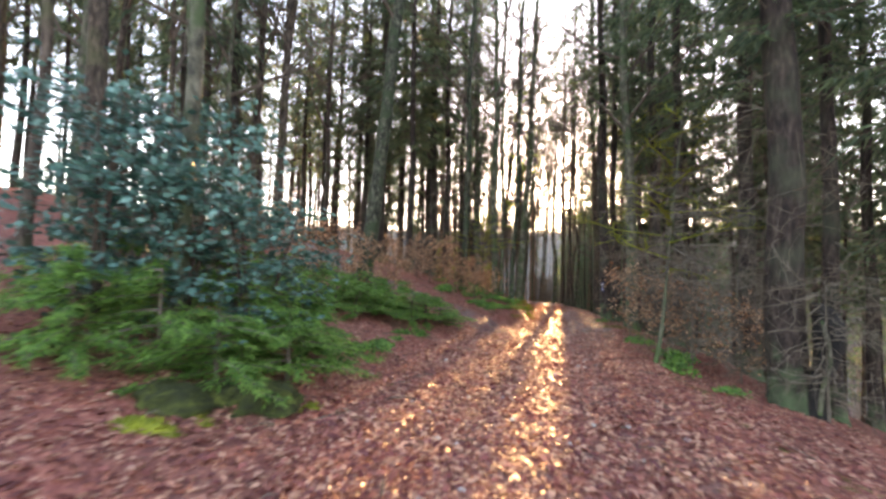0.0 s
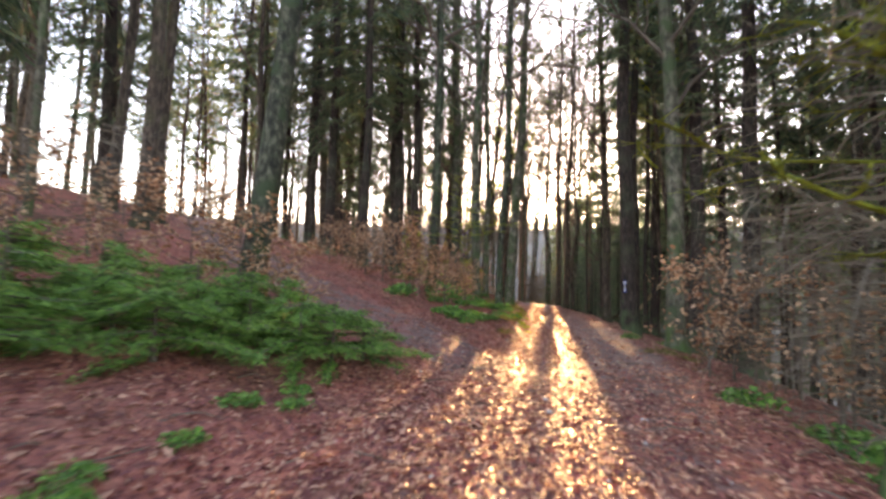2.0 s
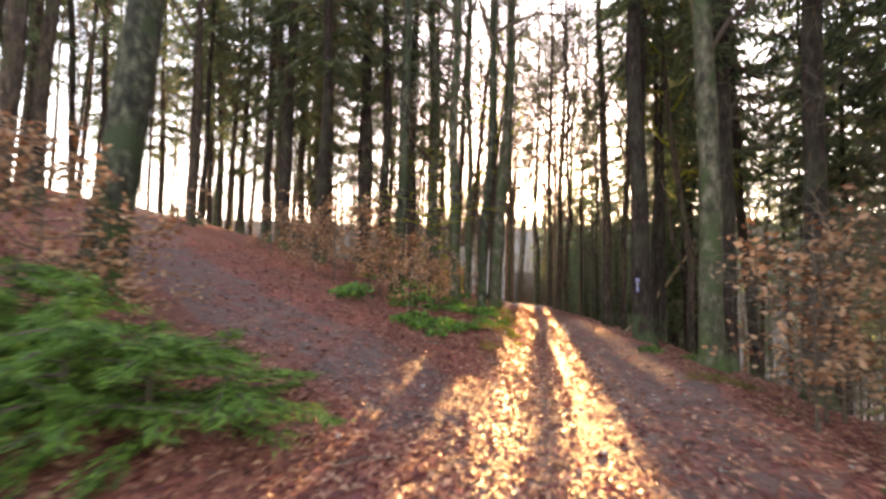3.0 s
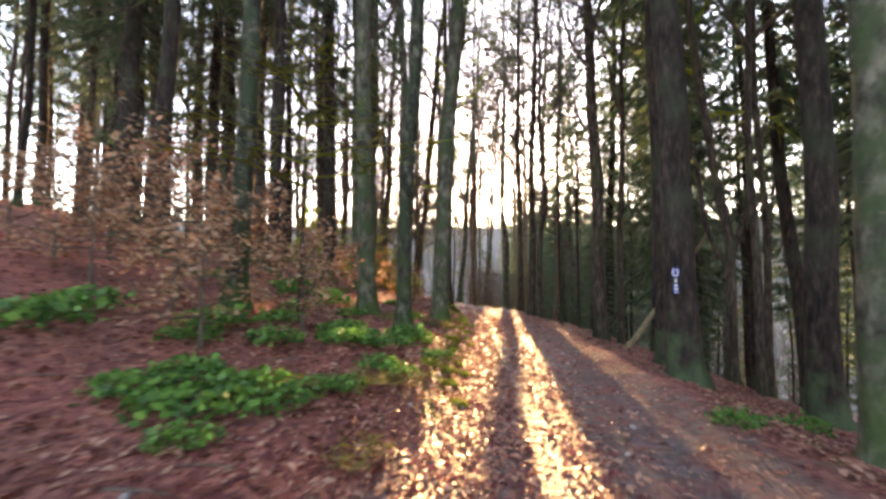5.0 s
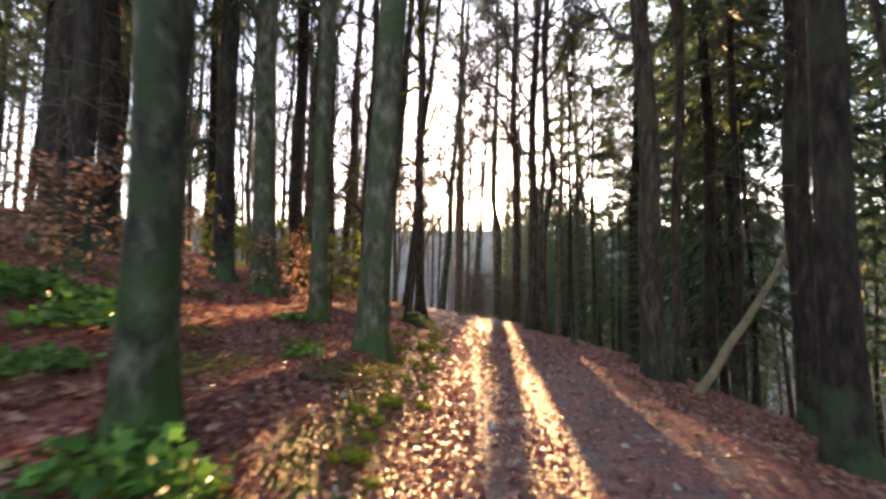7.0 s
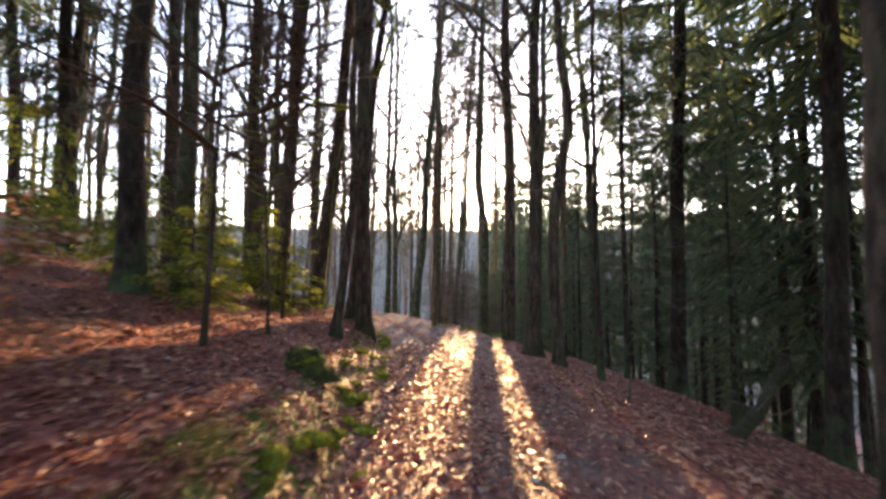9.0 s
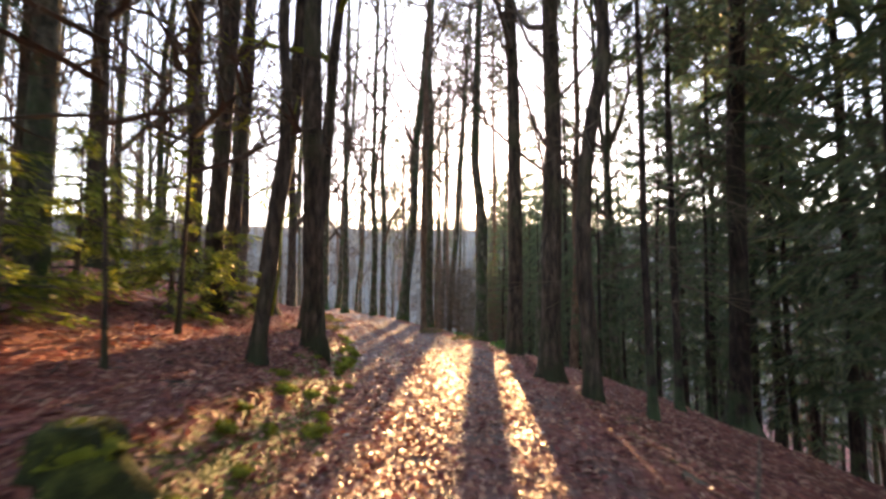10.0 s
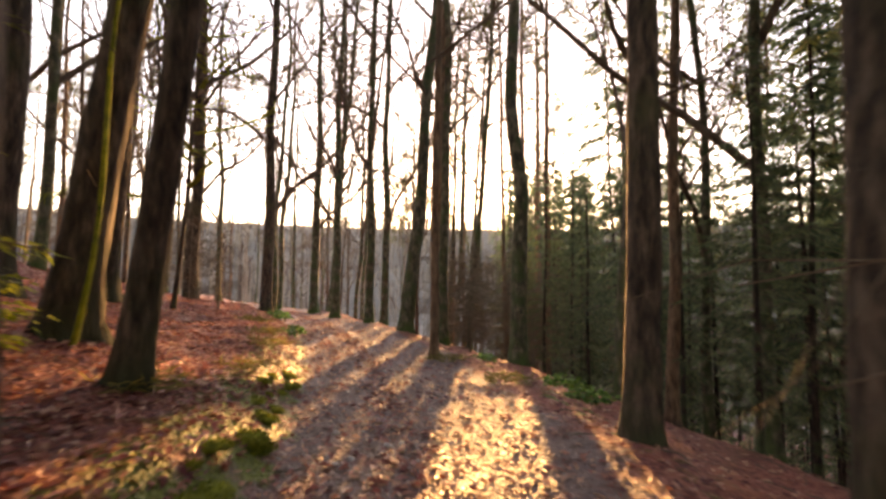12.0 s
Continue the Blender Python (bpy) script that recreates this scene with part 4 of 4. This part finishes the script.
def pole(name, a, b, r, mat, label, category, twigs=0):
    """A leaning or fallen trunk from a to b, thinner at its far end, with stubs of branches."""
    rng, sh = np.random.default_rng(int(abs(a[0]) * 100)), Shape()
    a, b = np.array(a, float), np.array(b, float)
    t = np.linspace(0, 1, 9)[:, None]
    pts = a + (b - a) * t + rng.normal(size=(9, 3)) * .02 - np.array((0, 0, .12)) * (4 * t * (1 - t))
    sh.tube(pts, np.linspace(r, r * .55, 9), 10, lobes=1 + .06 * rng.normal(size=(9, 10)))
    ob = new(name)
    part("trunk", sh.mesh("trunk", mat, True), ob)
    for k in range(twigs):
        s2 = Shape()
        limb(s2, rng, pts[2 + k % 6], rng.normal(size=3) + np.array((0, 0, .6)), .5, .015, 0, sides=4)
        part("branch_stub", s2.mesh("branch_stub", M_DEAD), ob)
    return tagged(ob, label, category)


pole("leaning_log", (7.75, 25.2, surface(7.75, 25.2) - .05), (10.7, 26.2, 2.7), .07, M_LOG, "pale barkless dead trunk leaning between the spruces", "log", 4)
pole("fallen_log", (8.05, 27.85, surface(8.05, 27.85) - .03), (9.0, 28.2, surface(8.05, 27.85) + .72), .09, M_OAK_BARK, "dark fallen trunk propped up on the slope", "log", 3)
pole("fallen_branch", (2.72, 21.9, surface(2.72, 21.9) + .02), (2.98, 22.3, surface(2.98, 22.3) + .1), .055, M_OAK_BARK, "broken dark branch lying on the leaves", "branch", 3)
# added stem, standing in for sunlit rim light on the leaning trunk's mossy edge
def climbing_stem():
    ob = thing("climbing_stem", 3.16, 34.42, "thin yellow-green stem added as the sunlit mossy rim of a leaning trunk", "stem")
    st = Shape()
    z = np.linspace(-.1, 3.9, 12)
    st.tube(np.stack([.02 + .095 * z + .05 * np.sin(z * 1.6 + .4), .02 * np.sin(z * 2.1), z], 1), np.linspace(.024, .01, 12), 7, lobes=1 + .12 * np.random.default_rng(19).normal(size=(12, 7)))
    part("stem", st.mesh("stem", M_MOSS, True), ob)
    for k in range(3):
        tw = Shape()
        limb(tw, np.random.default_rng(40 + k), (.02 + .095 * (1.2 + k), 0, 1.2 + k), (.5 - .6 * (k % 2), -.6, .3), .35, .007, 0, sides=4)
        part("twig", tw.mesh("twig", M_TWIG), ob)


climbing_stem()
pole("fallen_branch", (-4.2, 8.0, surface(-4.2, 8.0) + .05), (-5.6, 8.6, surface(-5.6, 8.6) + .35), .035, M_TWIG, "dead branch lying across the leafy bank", "branch", 2)
pole("fallen_branch", (6.9, 28.6, surface(6.9, 28.6) + .02), (7.9, 27.4, surface(7.9, 27.4) + .04), .025, M_DEAD, "thin grey stick on the track's edge", "branch", 1)


# ---- painted trail marks on the large spruce ----
def trail_marks():
    ob = new("trail_mark")
    ob.matrix_world = look((5.728, 19.387, 1.22), (4.0, 17.6, 1.22)) @ Matrix.Rotation(math.pi, 4, "Y")

    def plate(name, x, y, w, h, z, mat, parent=None):
        sh = Shape()
        v = [(x + sx * w / 2, y + sy * h / 2, z + sz * .004) for sz in (0, 1) for sx, sy in ((-1, -1), (1, -1), (1, 1), (-1, 1))]
        sh.add(v, [(4, 5, 6, 7), (0, 1, 5, 4), (1, 2, 6, 5), (2, 3, 7, 6), (3, 0, 4, 7)])
        return part(name, sh.mesh(name, mat), parent or ob)

    sh = Shape()
    a = np.linspace(0, 2 * np.pi, 17)
    sh.tube(np.stack([.03 * np.cos(a), .1 + .045 * np.sin(a), 0 * a + .012], 1), [.009] * 17, 5, cap=False)
    board = plate("board", 0, .1, .085, .11, .002, M_BLUE)
    part("ring", sh.mesh("ring", M_WHITE), board, "white oval ring")
    plate("arrow_bar", 0, .0, .022, .05, .002, M_WHITE)
    number = plate("number_board", 0, -.1, .06, .12, .002, M_BLUE)
    plate("number_bar", 0, -.062, .034, .03, .008, M_WHITE, number)
    plate("number_bar", 0, -.105, .042, .024, .008, M_WHITE, number)
    plate("number_bar", 0, -.145, .045, .01, .008, M_WHITE, number)
    tagged(ob, "small blue and white trail signs fixed to a spruce", "sign")


trail_marks()


# ---- fallen leaves ----
def litter(seed=4, count=175000):
    """Curled beech and oak leaves, thick on bank and verge, thin on the road's middle."""
    rng = np.random.default_rng(seed)
    y = rng.uniform(-1, 54, count * 2)
    s = np.where(rng.uniform(0, 1, count * 2) < .75, rng.normal(0, 2.0, count * 2), rng.uniform(-8, 6, count * 2))
    x = road_x(y) + s
    keep = rng.uniform(0, 1, count * 2) < np.where((s > -.25) & (s < 1.7), np.interp(y, (4, 11, 14, 24, 27, 31, 35, 40), (.9, .5, .1, .12, .5, .4, .16, .1)) + .4 * smooth(.3, .1, np.abs(s - .1)) * smooth(12, 15, y), np.where((s > -.95) & (y > 33), .25, 1))
    keep &= (trail_gap(x, y) > rng.uniform(.5, 1.3, len(x))) | (rng.uniform(0, 1, len(x)) < .45)
    x, y = x[keep][:count], y[keep][:count]
    k = len(x)
    z = height(x, y) + relief(x, y) + rng.uniform(.003, .016, k)
    a, ln = rng.uniform(0, 6.3, k), rng.uniform(.022, .046, k)
    tilt, roll = rng.normal(0, .2, k), rng.normal(0, .25, k)
    d = np.stack([np.cos(a), np.sin(a), tilt], 1) * ln[:, None]
    w = np.stack([-np.sin(a), np.cos(a), roll], 1) * (ln * rng.uniform(.4, .62, k))[:, None]
    c = np.stack([x, y, z], 1)
    up = np.zeros((k, 3))
    up[:, 2] = ln * rng.uniform(-.1, .4, k)
    v = np.stack([c - d, c - d * .1 + w + up, c + d, c - d * .1 - w + up], 1).reshape(-1, 3)
    i = np.arange(k) * 4
    f = np.concatenate([np.stack([i, i + 1, i + 2], 1), np.stack([i, i + 2, i + 3], 1)])
    me = bpy.data.meshes.new("fallen_leaves")
    me.from_pydata(v, [], f)
    me.materials.append(M_LITTER)
    tagged(new("fallen_leaves", me), "wet russet fallen leaves strewn over track and bank", "leaves", kind="stuff")


litter()


def pebbles(seed=6, count=240):
    rng, sh = np.random.default_rng(seed), Shape()
    for _ in range(count):
        y = rng.uniform(2, 42)
        x = float(road_x(y)) + rng.normal() * .9
        r = rng.uniform(.012, .035)
        sh.tube([(x, y, surface(x, y) - r * .4 + r * h) for h in (0, .5, 1.0)], [r, r * 1.1, r * .5], 6, rng.uniform(0, 6), 1 + .15 * rng.normal(size=(3, 6)))
    tagged(new("pebbles", sh.mesh("pebbles", M_STONE, True)), "small pale pebbles pressed into the muddy track", "pebbles", kind="stuff")


pebbles()


def fallen_twigs(seed=12, count=420):
    rng, sh = np.random.default_rng(seed), Shape()
    for _ in range(count):
        y = rng.uniform(1, 40)
        x = float(road_x(y)) + rng.choice((-1, 1), p=(.7, .3)) * rng.uniform(.7, 5)
        a, ln, z = rng.uniform(0, 6.3), rng.uniform(.12, .5), surface(x, y) + .012
        e = np.array((math.cos(a), math.sin(a), 0)) * ln
        q = np.array((x, y, z)) + e
        sh.tube([(x, y, z), np.array((x, y, z + .012)) + e * .5 + rng.normal(size=3) * .012, (q[0], q[1], surface(q[0], q[1]) + .014)], [.006, .005, .002], 4, cap=False)
    tagged(new("fallen_twigs", sh.mesh("fallen_twigs", M_DEAD)), "thin dead twigs scattered over the fallen leaves", "twigs", kind="stuff")


fallen_twigs()
